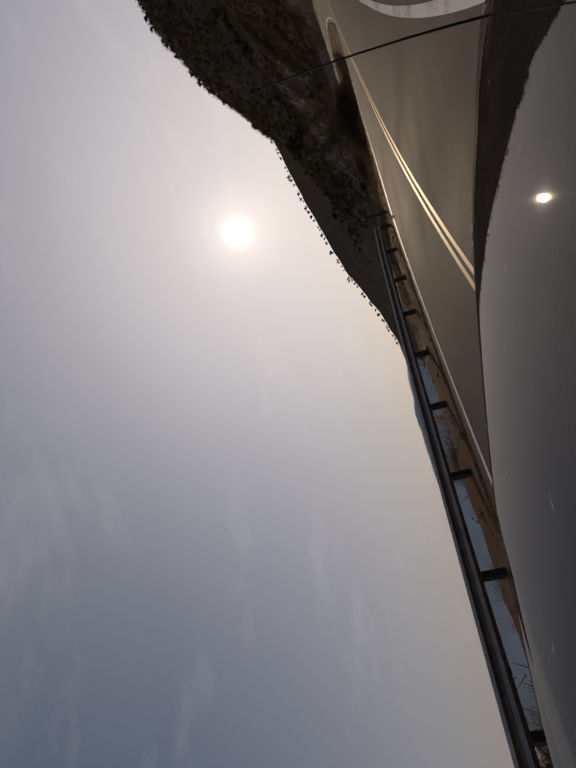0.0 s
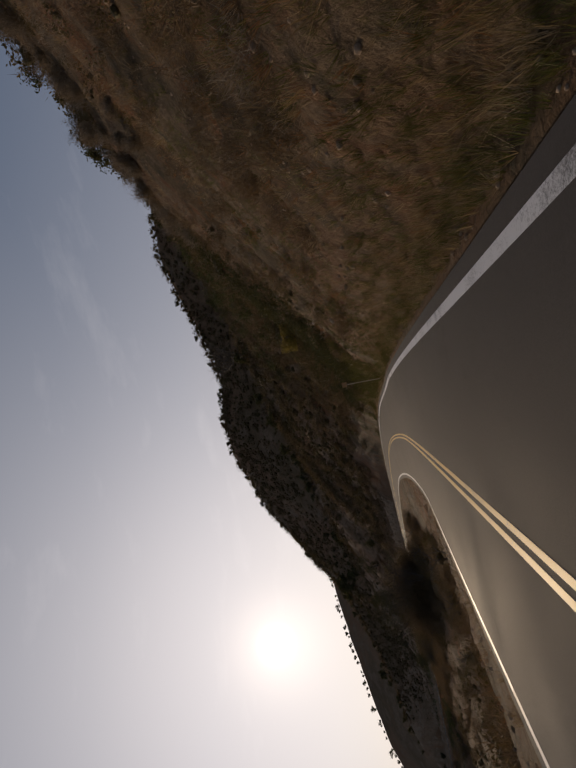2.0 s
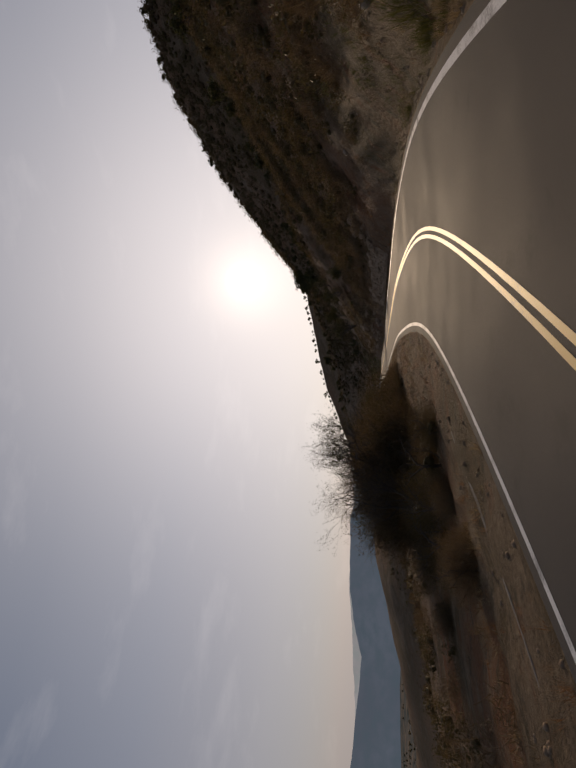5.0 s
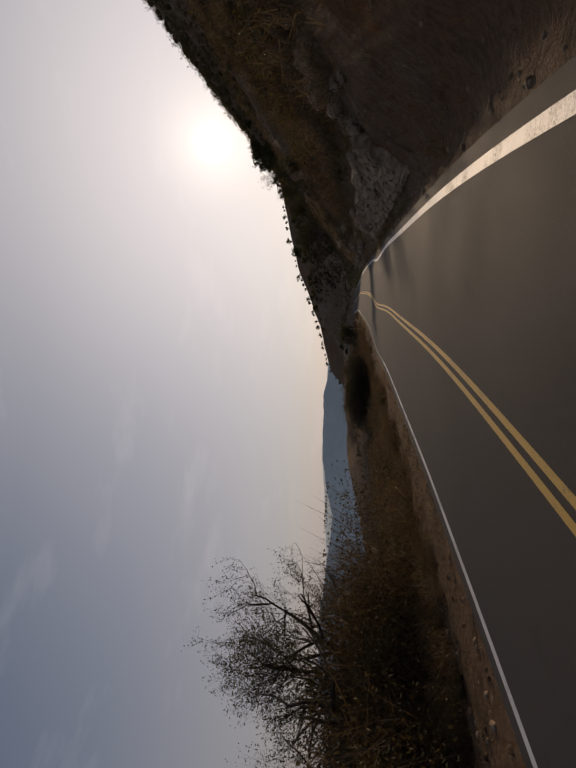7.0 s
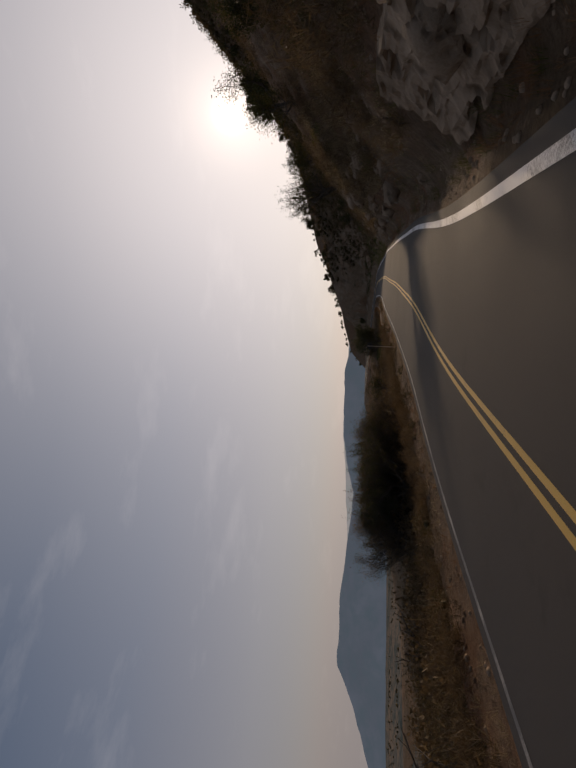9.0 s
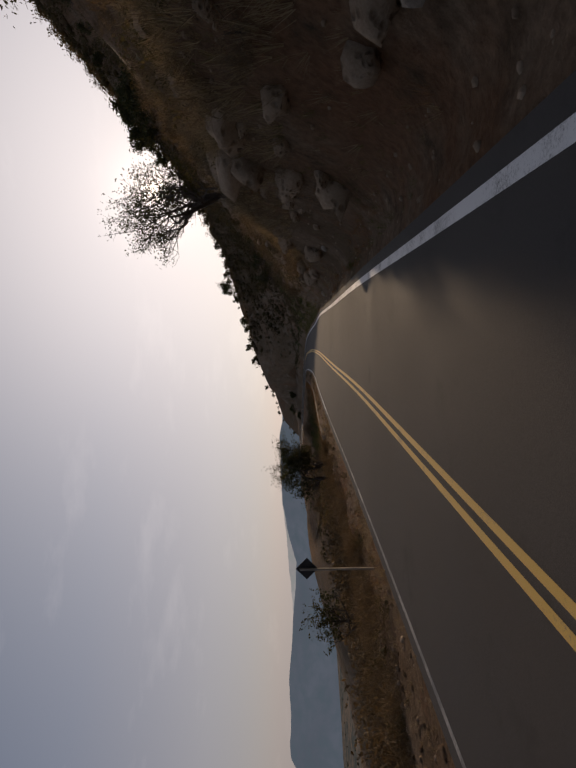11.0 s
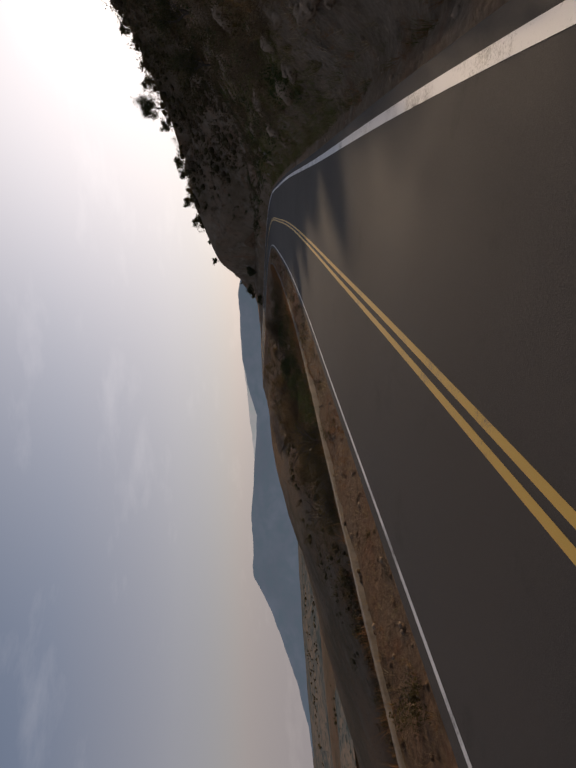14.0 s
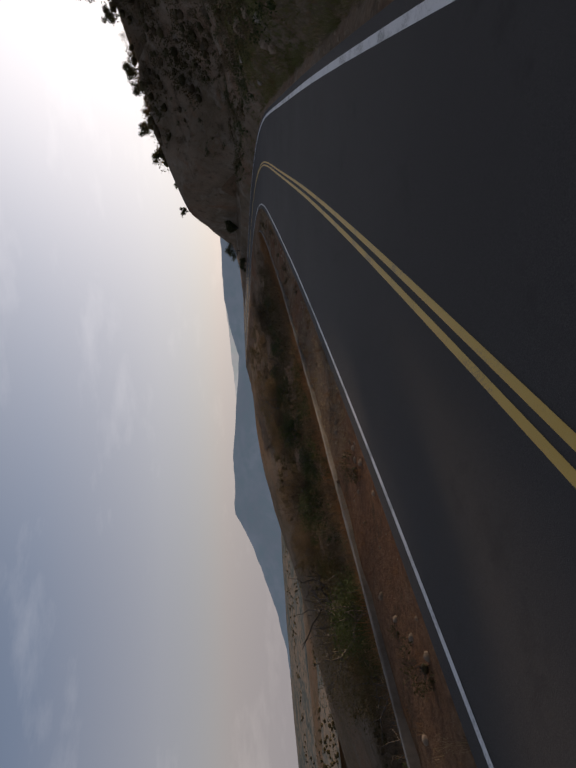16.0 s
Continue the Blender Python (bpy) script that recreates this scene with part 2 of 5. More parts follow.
BROWN_SCRUB = mat_leaf("dry_scrub_twigs", (0.105, 0.075, 0.048), (0.150, 0.108, 0.068), (0.210, 0.158, 0.098))
BUSH_GREEN = mat_leaf("dark_green_bush_leaves", (0.040, 0.058, 0.020), (0.062, 0.082, 0.028), (0.092, 0.105, 0.040))
LEAF = mat_leaf("tree_leaves", (0.042, 0.048, 0.022), (0.060, 0.066, 0.026), (0.102, 0.090, 0.036))
YELLOW_LEAF = mat_leaf("yellow_green_leaves", (0.20, 0.165, 0.04), (0.27, 0.22, 0.055), (0.34, 0.27, 0.09))
GREY_TWIG = mat_leaf("grey_dry_twigs", (0.15, 0.125, 0.10), (0.20, 0.17, 0.14), (0.27, 0.235, 0.20))
BARK = mat_plain("bark", (0.05, 0.038, 0.03), (0.10, 0.08, 0.06), 6.0, 0.9, 0.0, 0.6)
PALE_BARK = mat_plain("pale_bark", (0.14, 0.12, 0.10), (0.24, 0.21, 0.18), 6.0, 0.9, 0.0, 0.4)


def mat_pitted(name, a, b):
    """Weathered rock with hollows, whose shade is painted into the colour."""
    m = Nodes(name)
    v = m.node("ShaderNodeTexVoronoi", Scale=2.6, Randomness=1.0)
    n, f = m.noise(0.9, 5, 0.65), m.noise(9.0, 5, 0.7)
    m.link(m.mix(0.12, m.place(), n), v.inputs["Vector"])
    pit = m.step(v.outputs["Distance"], 0.12, 0.42)
    col = m.ramp(m.mix(0.4, n, f), [(0.35, a), (0.65, b)])
    # painted shade: the same mask that sinks the hollows darkens them
    col = m.mix(pit, m.mix(1.0, col, (0.6, 0.57, 0.54), "MULTIPLY"), col)
    m.bump(m.mix(0.3, pit, f), 0.9, 0.12)
    m.bsdf.inputs["Specular IOR Level"].default_value = 0.15
    return m.done(col, 0.95)


ROCK = mat_pitted("grey_rock", (0.215, 0.145, 0.090), (0.36, 0.265, 0.185))
PALE_ROCK = mat_plain("pale_stone", (0.20, 0.155, 0.115), (0.36, 0.30, 0.24), 4.0, 0.95, 0.0, 0.7)
CONCRETE = mat_plain("weathered_concrete", (0.13, 0.11, 0.09), (0.26, 0.225, 0.19), 1.5, 0.9, 0.0, 0.5)
STEEL = mat_plain("galvanised_steel", (0.20, 0.19, 0.18), (0.34, 0.32, 0.30), 3.0, 0.5, 0.7)
DARK_STEEL = mat_plain("dark_painted_steel", (0.02, 0.02, 0.02), (0.05, 0.045, 0.04), 3.0, 0.6, 0.2)
SIGN_TAN = mat_plain("faded_tan_sign_paint", (0.42, 0.24, 0.10), (0.50, 0.30, 0.14), 4.0, 0.6)
POST_WOOD = mat_plain("pale_post", (0.26, 0.22, 0.17), (0.38, 0.33, 0.27), 5.0, 0.8)


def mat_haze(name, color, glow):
    """Far mountains, a plain backdrop with the haze painted on as emission."""
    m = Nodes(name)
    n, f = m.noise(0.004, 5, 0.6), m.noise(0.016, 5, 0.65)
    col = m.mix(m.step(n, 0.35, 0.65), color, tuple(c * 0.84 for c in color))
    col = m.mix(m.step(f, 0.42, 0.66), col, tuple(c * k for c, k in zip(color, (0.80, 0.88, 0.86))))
    # the haze's blue-grey is given off by the surface itself
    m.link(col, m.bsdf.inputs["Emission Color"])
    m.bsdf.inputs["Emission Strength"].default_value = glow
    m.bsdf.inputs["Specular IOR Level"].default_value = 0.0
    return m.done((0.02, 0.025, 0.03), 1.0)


FAR_BLUE = mat_haze("far_mountain_haze_paint", (0.078, 0.094, 0.122), 1.0)
MIST_BLUE = mat_haze("valley_haze_paint", (0.115, 0.13, 0.15), 1.0)
PALE_BLUE = mat_haze("farthest_mountain_haze_paint", (0.27, 0.265, 0.275), 1.0)


def mat_valley():
    """The far valley floor: fields, woods and bare ground, haze painted as faint emission."""
    m = Nodes("haze_painted_valley")
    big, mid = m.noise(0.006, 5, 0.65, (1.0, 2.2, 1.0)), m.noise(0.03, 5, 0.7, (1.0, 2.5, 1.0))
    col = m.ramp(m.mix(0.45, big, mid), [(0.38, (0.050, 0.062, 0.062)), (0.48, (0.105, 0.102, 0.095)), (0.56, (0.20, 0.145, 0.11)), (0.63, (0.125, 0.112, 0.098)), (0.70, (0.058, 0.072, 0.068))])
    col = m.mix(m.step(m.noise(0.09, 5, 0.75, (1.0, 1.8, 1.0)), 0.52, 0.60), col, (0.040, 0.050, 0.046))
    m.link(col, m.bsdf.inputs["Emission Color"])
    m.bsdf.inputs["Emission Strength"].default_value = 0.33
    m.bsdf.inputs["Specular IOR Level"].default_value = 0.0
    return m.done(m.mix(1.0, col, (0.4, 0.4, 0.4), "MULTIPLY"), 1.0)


VALLEY = mat_valley()


# ---- helpers for things ----
def grid_mesh(name, P, material, smooth=True):
    """P: an array rows x columns x 3."""
    r, c = P.shape[:2]
    i = np.arange(r * c).reshape(r, c)
    quads = np.stack([i[:-1, :-1], i[:-1, 1:], i[1:, 1:], i[1:, :-1]], -1).reshape(-1, 4)
    me = bpy.data.meshes.new(name)
    me.vertices.add(r * c)
    me.vertices.foreach_set("co", P.reshape(-1).astype(np.float32))
    me.loops.add(quads.size)
    me.loops.foreach_set("vertex_index", quads.reshape(-1).astype(np.int32))
    me.polygons.add(len(quads))
    me.polygons.foreach_set("loop_start", np.arange(0, quads.size, 4, dtype=np.int32))
    me.polygons.foreach_set("use_smooth", np.full(len(quads), smooth))
    me.materials.append(material)
    me.update(calc_edges=True)
    me.validate()
    return new(name, me)


def fbm(x, y, scale, octaves=4, seed=0.0):
    """Smooth value noise on arrays, about -1 to 1."""
    out, amp, tot = np.zeros_like(x, dtype=float), 1.0, 0.0
    for o in range(octaves):
        u, v = x * scale * 2 ** o + seed * 17.3 + o * 5.1, y * scale * 2 ** o - seed * 9.7 + o * 3.3
        iu, iv = np.floor(u), np.floor(v)
        fu, fv = u - iu, v - iv
        fu, fv = fu * fu * (3 - 2 * fu), fv * fv * (3 - 2 * fv)

        def val(a, b):
            q = np.sin(a * 127.1 + b * 311.7) * 43758.5453
            return (q - np.floor(q)) * 2 - 1
        n = (val(iu, iv) * (1 - fu) + val(iu + 1, iv) * fu) * (1 - fv) + (val(iu, iv + 1) * (1 - fu) + val(iu + 1, iv + 1) * fu) * fv
        out += amp * n
        tot += amp
        amp *= 0.5
    return out / tot


def smooth01(a, lo, hi):
    t = np.clip((a - lo) / (hi - lo), 0, 1)
    return t * t * (3 - 2 * t)


# ---- the lie of the land ----
# steepness of the hill on the right along the road; the left falls to the valley
STEEP_S = [-90, 42, 52, 62, 72, 96, 116, 128, 146, 160, 176, 190, 212, 235, 290]
STEEP_K = [0.72, 0.76, 0.74, 0.76, 0.76, 0.78, 0.78, 0.70, 0.72, 0.74, 0.70, 0.63, 0.55, 0.25, 0.05]
LEFT_D = [3.2, 3.8, 4.4, 5.0, 5.5, 8.0, 14.0, 30.0, 55.0, 100.0, 250.0, 600.0]
LEFT_H = [0.0, -0.05, -0.02, -0.01, -0.2, -0.7, -1.6, -4.5, -11.0, -22.0, -60.0, -110.0]
# the crest of the high hill that closes the view, down to the toe round which the road goes
SPUR = 0.85 * np.array([(-145, 249, -8), (-139, 255, -1.5), (-127, 266, 4.5), (-113, 274, 8.8), (-94, 273, 14.5), (-62, 262, 25), (-42, 251, 36.5), (-20, 240, 48.5), (5, 220, 54.5), (18, 206, 53), (32, 202, 50.5), (60, 198, 58), (85, 195, 66), (200, 180, 66)], float)

# a further ridge across the valley head
RIDGE = np.array([(-352, 405, -36), (-329, 424, -8), (-290, 440, 4), (-245, 455, 24), (-190, 468, 38), (-150, 475, 45), (-90, 482, 54), (0, 490, 58)], float)


def nearest(x, y):
    """Arc length and offset to the right of the road's centre line of each place."""
    sh = x.shape
    x, y = x.reshape(-1), y.reshape(-1)
    keep = np.arange(0, len(S), 3)
    best = np.full(x.shape, 1e18)
    idx = np.zeros(x.shape, int)
    for k in keep:
        d2 = (x - RX[k]) ** 2 + (y - RY[k]) ** 2
        m = d2 < best
        best[m], idx[m] = d2[m], k
    th = TH[idx]
    dx, dy = x - RX[idx], y - RY[idx]
    along = dx * np.sin(th) + dy * np.cos(th)
    side = dx * np.cos(th) - dy * np.sin(th)
    d = np.sign(side) * np.maximum(np.abs(side), np.sqrt(np.maximum(best - np.minimum(along ** 2, 9), 0)))
    return (S[idx] + np.clip(along, -3, 3)).reshape(sh), d.reshape(sh)


def crest_height(x, y, line, slope):
    best = np.full(x.shape, -400.0)
    for a, b in zip(line[:-1], line[1:]):
        ab = b[:2] - a[:2]
        t = np.clip(((x - a[0]) * ab[0] + (y - a[1]) * ab[1]) / (ab @ ab), 0, 1)
        dist = np.hypot(x - a[0] - t * ab[0], y - a[1] - t * ab[1])
        best = np.maximum(best, a[2] + t * (b[2] - a[2]) - slope * np.maximum(np.sqrt(dist ** 2 + 9) - 3, 0))
    return best


def rise_right(a, s):
    """Height over the road a metres to the right of its centre line."""
    k = np.interp(s, STEEP_S, STEEP_K)
    shape = np.interp(a, [4.3, 22, 30, 45, 70, 200, 600], [0, 17.7, 23.5, 29, 31, 24, 5])
    return np.interp(a, [3.2, 3.6, 4.0, 4.9], [0, -0.07, 0.0, 0.75]) + k * shape


def land(s, d, x, y):
    """Height of the ground at places given by their road and plan coordinates."""
    z = np.interp(s, S, RZ) - np.clip(d, -5, 5) * np.interp(s, S, BANK)
    a = np.abs(d)
    rise = rise_right(a, s)
    rise = rise + 1.5 * smooth01(a, 4.5, 5.7) * smooth01(s, 124, 131) * (1 - smooth01(s, 141, 147))
    rise = rise + smooth01(a, 4.5, 14) * (1.5 * fbm(x, y, 0.10, 4, 1.0)) + smooth01(a, 4.2, 7) * 0.5 * fbm(x, y, 0.45, 4, 2.0)
    fall = np.interp(a, LEFT_D, LEFT_H) + smooth01(a, 6, 20) * 1.0 * fbm(x, y, 0.07, 4, 3.0) + smooth01(a, 3.6, 5) * 0.14 * fbm(x, y, 0.9, 3, 4.0)
    # past the verge tree the ground breaks away and lets the eye down into the valley
    brow = smooth01((s - 152 + 0.9 * (a - 8)) / (9 + 1.1 * np.maximum(a - 8, 0)), 0, 1) * (1 - smooth01(s - 0.6 * a, 172, 190))
    fall = fall - brow * np.interp(a, [5.3, 8, 14, 30, 55, 100, 250, 600], [0, 0.8, 3.2, 9.5, 16, 18, 8, 0])
    past = smooth01(s, 262, 285)
    h = z + np.where(d > 0, rise * (1 - past) + fall * past, fall)
    sp = crest_height(x, y, SPUR, 0.92) + 1.0 * fbm(x, y, 0.09, 4, 6.0)
    sp = np.where(d > 0, sp, -300)
    h = np.where(a > 9, np.maximum(h, sp), h)
    return np.maximum(h, crest_height(x, y, RIDGE, 0.5) - 3.0 + 1.5 * fbm(x, y, 0.03, 4, 9.0))


def ground_at(s, d):
    s, d = np.atleast_1d(np.asarray(s, float)), np.atleast_1d(np.asarray(d, float))
    th = np.interp(s, S, TH)
    x, y = np.interp(s, S, RX) + d * np.cos(th), np.interp(s, S, RY) - d * np.sin(th)
    return np.stack([x, y, land(s, d, x, y)], -1)


def ribbon(s0, s1, ds, offsets):
    s = np.arange(s0, s1 + ds / 2, ds)
    D = np.asarray(offsets, float)
    SS, DD = np.meshgrid(s, D, indexing="ij")
    th = np.interp(SS, S, TH)
    X = np.interp(SS, S, RX) + DD * np.cos(th)
    Y = np.interp(SS, S, RY) - DD * np.sin(th)
    return SS, DD, X, Y


def strip(name, s0, s1, d0, d1, h, material, ds=1.0, columns=2):
    SS, DD, X, Y = ribbon(s0, s1, ds, np.linspace(d0, d1, columns))
    Z = np.interp(SS, S, RZ) + h - DD * np.interp(SS, S, BANK)
    return grid_mesh(name, np.stack([X, Y, Z], -1), material)


road = tagged(strip("road", -85, 285, -3.2, 3.2, 0.0, ASPHALT, 1.0, 8), "dark grey asphalt two-lane mountain road", "road", kind="structure")


def near_bank(name, sign, s0, s1, material):
    off = np.concatenate([[3.15], np.arange(3.3, 9, 0.3), np.arange(9, 22.6, 0.8)])
    SS, DD, X, Y = ribbon(s0, s1, 0.6, sign * off)
    Z = land(SS, DD, X, Y)
    Z[:, 0] = np.interp(SS[:, 0], S, RZ) - DD[:, 0] * np.interp(SS[:, 0], S, BANK) - 0.03
    return tagged(grid_mesh(name, np.stack([X, Y, Z], -1)[:, ::int(-sign)], material), "dry brown earth with stones and scrub along the road", "ground", kind="structure")


for nm, side, first, last, soil in (("ground_right", 1, -85, 77, EARTH), ("ground_right", 1, 77, 158, GREY_EARTH), ("ground_right", 1, 158, 285.2, PALE_EARTH), ("ground_left", -1, -85, 77, EARTH), ("ground_left", -1, 77, 285.2, GREY_EARTH)):
    near_bank(nm, side, first, last, soil)


def far_ground():
    g = np.concatenate([-np.geomspace(3200, 129, 56), np.arange(-125, 126, 4.0), np.geomspace(129, 3200, 56)])
    X, Y = np.meshgrid(g * 1.25 - 60, g * 1.6 + 130, indexing="ij")
    SS, DD = nearest(X, Y)
    Z = land(SS, DD, X, Y)
    Z = Z + smooth01(np.abs(DD), 40, 200) * 5 * fbm(X, Y, 0.012, 4, 8.0) * (DD > 0)
    Z = Z - 4.0 * (1 - smooth01(np.abs(DD), 17, 22.0))
    far = np.hypot(X + 60, Y - 130)
    Z = np.maximum(Z, -78)
    Z = Z + (-330 - Z) * smooth01(far, 520, 1500) - 280 * smooth01(far, 2000, 4200)
    return tagged(grid_mesh("ground", np.stack([X, Y, Z], -1)[::-1], FAR_EARTH), "scrub-covered brown hills falling to a wide hazy valley", "ground", kind="structure")


ground = far_ground()


def ridge_place(u, off):
    """Places on the further ridge: u from 0 to 1 along its crest, off metres behind it."""
    a = np.concatenate([[0], np.cumsum(np.hypot(*np.diff(RIDGE[:, :2], axis=0).T))])
    at = [np.interp(u * a[-1], a, RIDGE[:, k]) for k in range(3)]
    n = np.array([(-0.25, 0.968)])
    x, y = at[0] + off * n[0, 0], at[1] + off * n[0, 1]
    z = at[2] + 1.6 * fbm(u * a[-1], u * 0, 0.04, 4, 3.0) - 0.5 * np.maximum(np.sqrt(off ** 2 + 9) - 3, 0)
    return np.stack([x, y, z + np.clip(np.abs(off) / 20, 0, 1) * 1.5 * fbm(x, y, 0.05, 4, 9.0)], -1)


def ridge_sheet():
    U, O = np.meshgrid(np.linspace(0, 1, 260), np.concatenate([np.linspace(-130, -10, 30), np.linspace(-8, 8, 9), np.linspace(12, 60, 9)]), indexing="ij")
    P = ridge_place(U.reshape(-1), O.reshape(-1)).reshape(*U.shape, 3)
    return tagged(grid_mesh("ground", P[::-1], FAR_EARTH), "dark brown wooded ridge across the valley head", "ground", kind="structure")


ridge_sheet()


def valley_floor():
    """The floor of the valley, far below, with haze painted into its material."""
    a = np.radians(np.linspace(-175, -28, 90))
    r = np.geomspace(420, 2600, 40)
    A, R = np.meshgrid(a, r, indexing="ij")
    X, Y = -55 + R * np.sin(A), 150 + R * np.cos(A)
    Z = np.interp(R, [420, 600, 1000, 2600], [-74, -84, -112, -262]) + 5 * fbm(X, Y, 0.006, 4, 12.0)
    return tagged(grid_mesh("backdrop", np.stack([X, Y, Z], -1), VALLEY), "valley floor with fields, bare ground and woods, haze painted on", "valley", kind="structure")


valley_floor()

# ---- painted lines ----
FADED_LINE = mat_paint("faded_road_paint", (0.34, 0.31, 0.27), 0.40)
WHITE_LABEL, YELLOW_LABEL = "worn white edge line painted on asphalt", "yellow centre line painted on asphalt"
for nm, d, w, s0, s1, mat, lab in (("edge_line", LANE, 0.16, -80, 280, WHITE_LINE, WHITE_LABEL), ("edge_line", -LANE, 0.13, -80, 104, WHITE_LINE, WHITE_LABEL),
                                   ("edge_line", -LANE, 0.11, 104, 150, FADED_LINE, "faded white edge line almost worn off the asphalt"), ("edge_line", -LANE, 0.09, 150, 280, WHITE_LINE, WHITE_LABEL),
                                   ("centre_line", 0.10, 0.10, -80, 280, YELLOW_LINE, YELLOW_LABEL), ("centre_line", -0.10, 0.10, -80, 280, YELLOW_LINE, YELLOW_LABEL)):
    tagged(strip(nm, s0, s1, d - w / 2, d + w / 2, 0.006, mat, 1.0), lab, "road marking", kind="structure")


# ---- building blocks for plants and stones ----
def fast_mesh(name, V, F, material, smooth=False):
    """A mesh from arrays: V n x 3, F m x k."""
    me = bpy.data.meshes.new(name)
    V, F = np.asarray(V, np.float32), np.asarray(F, np.int32)
    me.vertices.add(len(V))
    me.vertices.foreach_set("co", V.reshape(-1))
    me.loops.add(F.size)
    me.loops.foreach_set("vertex_index", F.reshape(-1))
    me.polygons.add(len(F))
    me.polygons.foreach_set("loop_start", np.arange(0, F.size, F.shape[1], dtype=np.int32))
    if smooth:
        me.polygons.foreach_set("use_smooth", np.full(len(F), True))
    me.materials.append(material)
    me.update(calc_edges=True)
    return me


def turn_matrix(rng, n, tilt=0.25):
    """n rotations about the upright, leaning a little."""
    a, b, c = rng.uniform(0, 2 * np.pi, n), rng.normal(0, tilt, n), rng.normal(0, tilt, n)
    ca, sa, cb, sb, cc, sc = np.cos(a), np.sin(a), np.cos(b), np.sin(b), np.cos(c), np.sin(c)
    z, o = np.zeros(n), np.ones(n)
    A = np.stack([ca, -sa, z, sa, ca, z, z, z, o], -1).reshape(n, 3, 3)
    B = np.stack([o, z, z, z, cb, -sb, z, sb, cb], -1).reshape(n, 3, 3)
    C = np.stack([cc, z, sc, z, o, z, -sc, z, cc], -1).reshape(n, 3, 3)
    return A @ B @ C


def scattered(name, shapes, places, sizes, material, rng, tilt=0.25, flat=1.0):
    """One mesh of many copies of the shapes, for what nobody could count."""
    pick = rng.integers(0, len(shapes), len(places))
    VV, FF, base = [], [], 0
    for i, (V, F) in enumerate(shapes):
        m = pick == i
        n = int(m.sum())
        if not n:
            continue
        R = turn_matrix(rng, n, tilt) * sizes[m][:, None, None]
        P = np.einsum("nij,vj->nvi", R, V)
        P[:, :, 2] *= flat
        P += places[m][:, None, :]
        VV.append(P.reshape(-1, 3))
        FF.append((F[None] + (np.arange(n) * len(V))[:, None, None] + base).reshape(-1, F.shape[1]))
        base += n * len(V)
    return new(name, fast_mesh(name, np.concatenate(VV), np.concatenate(FF), material))


def tuft(rng, blades=10, spread=0.5):
    V, F = [], []
    for _ in range(blades):
        a, lean, w = rng.uniform(0, 6.28), rng.uniform(0.1, spread), rng.uniform(0.007, 0.017)
        r, top = rng.uniform(0, 0.28), rng.uniform(0.55, 1.0)
        d, n = np.array([math.cos(a), math.sin(a), 0]), np.array([-math.sin(a), math.cos(a), 0])
        b, t = d * r, d * (r + lean * 1.1) + (0, 0, top)
        k = len(V)
        V += [b - n * w, b + n * w, t]
        F += [(k, k + 1, k + 2)]
    return np.array(V), np.array(F)


def leaf_heart(rng, n, radius, centre):
    """The dense uneven heart of a clump, n x n quads a side."""
    V, F = [], []
    o = rng.uniform(0, 50, 3)
    for axis in range(3):
        for sgn in (-1, 1):
            k = len(V)
            for i in range(n + 1):
                for j in range(n + 1):
                    p = np.zeros(3)
                    p[axis], p[(axis + 1) % 3], p[(axis + 2) % 3] = sgn, 2 * i / n - 1, 2 * j / n - 1
                    p /= np.linalg.norm(p)
                    r = radius * (1 + 0.55 * noise.noise(Vector(o + p * 1.9)) + 0.3 * noise.noise(Vector(o + p * 5.0)))
                    V.append(p * r * (1, 1, 0.75) + centre)
            for i in range(n):
                for j in range(n):
                    a = k + i * (n + 1) + j
                    F.append((a, a + n + 1, a + n + 2, a + 1))
    return V, F


def leaf_ball(rng, leaves=80, size=0.16, low=-0.15, heart=2, core=0.40):
    """A clump of leaves with gaps, about 1 across its half."""
    lumps = rng.normal(0, 0.42, (7, 3)) * (1, 1, 0.55) + (0, 0, 0.45)
    V, F = leaf_heart(rng, heart, core, np.array((0, 0, 0.30)))
    for i in range(leaves):
        c = np.clip(lumps[rng.integers(0, 7)], -0.8, 0.8) + np.clip(rng.normal(0, 0.16, 3), -0.26, 0.26)
        c[2] = max(c[2], low + rng.uniform(0, 0.2))
        u = rng.normal(0, 1, 3)
        u /= np.linalg.norm(u)
        v = np.cross(u, rng.normal(0, 1, 3))
        v /= np.linalg.norm(v)
        a, b = size * rng.uniform(0.6, 1.3), size * rng.uniform(0.3, 0.7)
        k = len(V)
        V += [c - u * a, c - v * b, c + u * a, c + v * b]
        F.append((k, k + 1, k + 2, k + 3))
    return np.array(V), np.array(F)


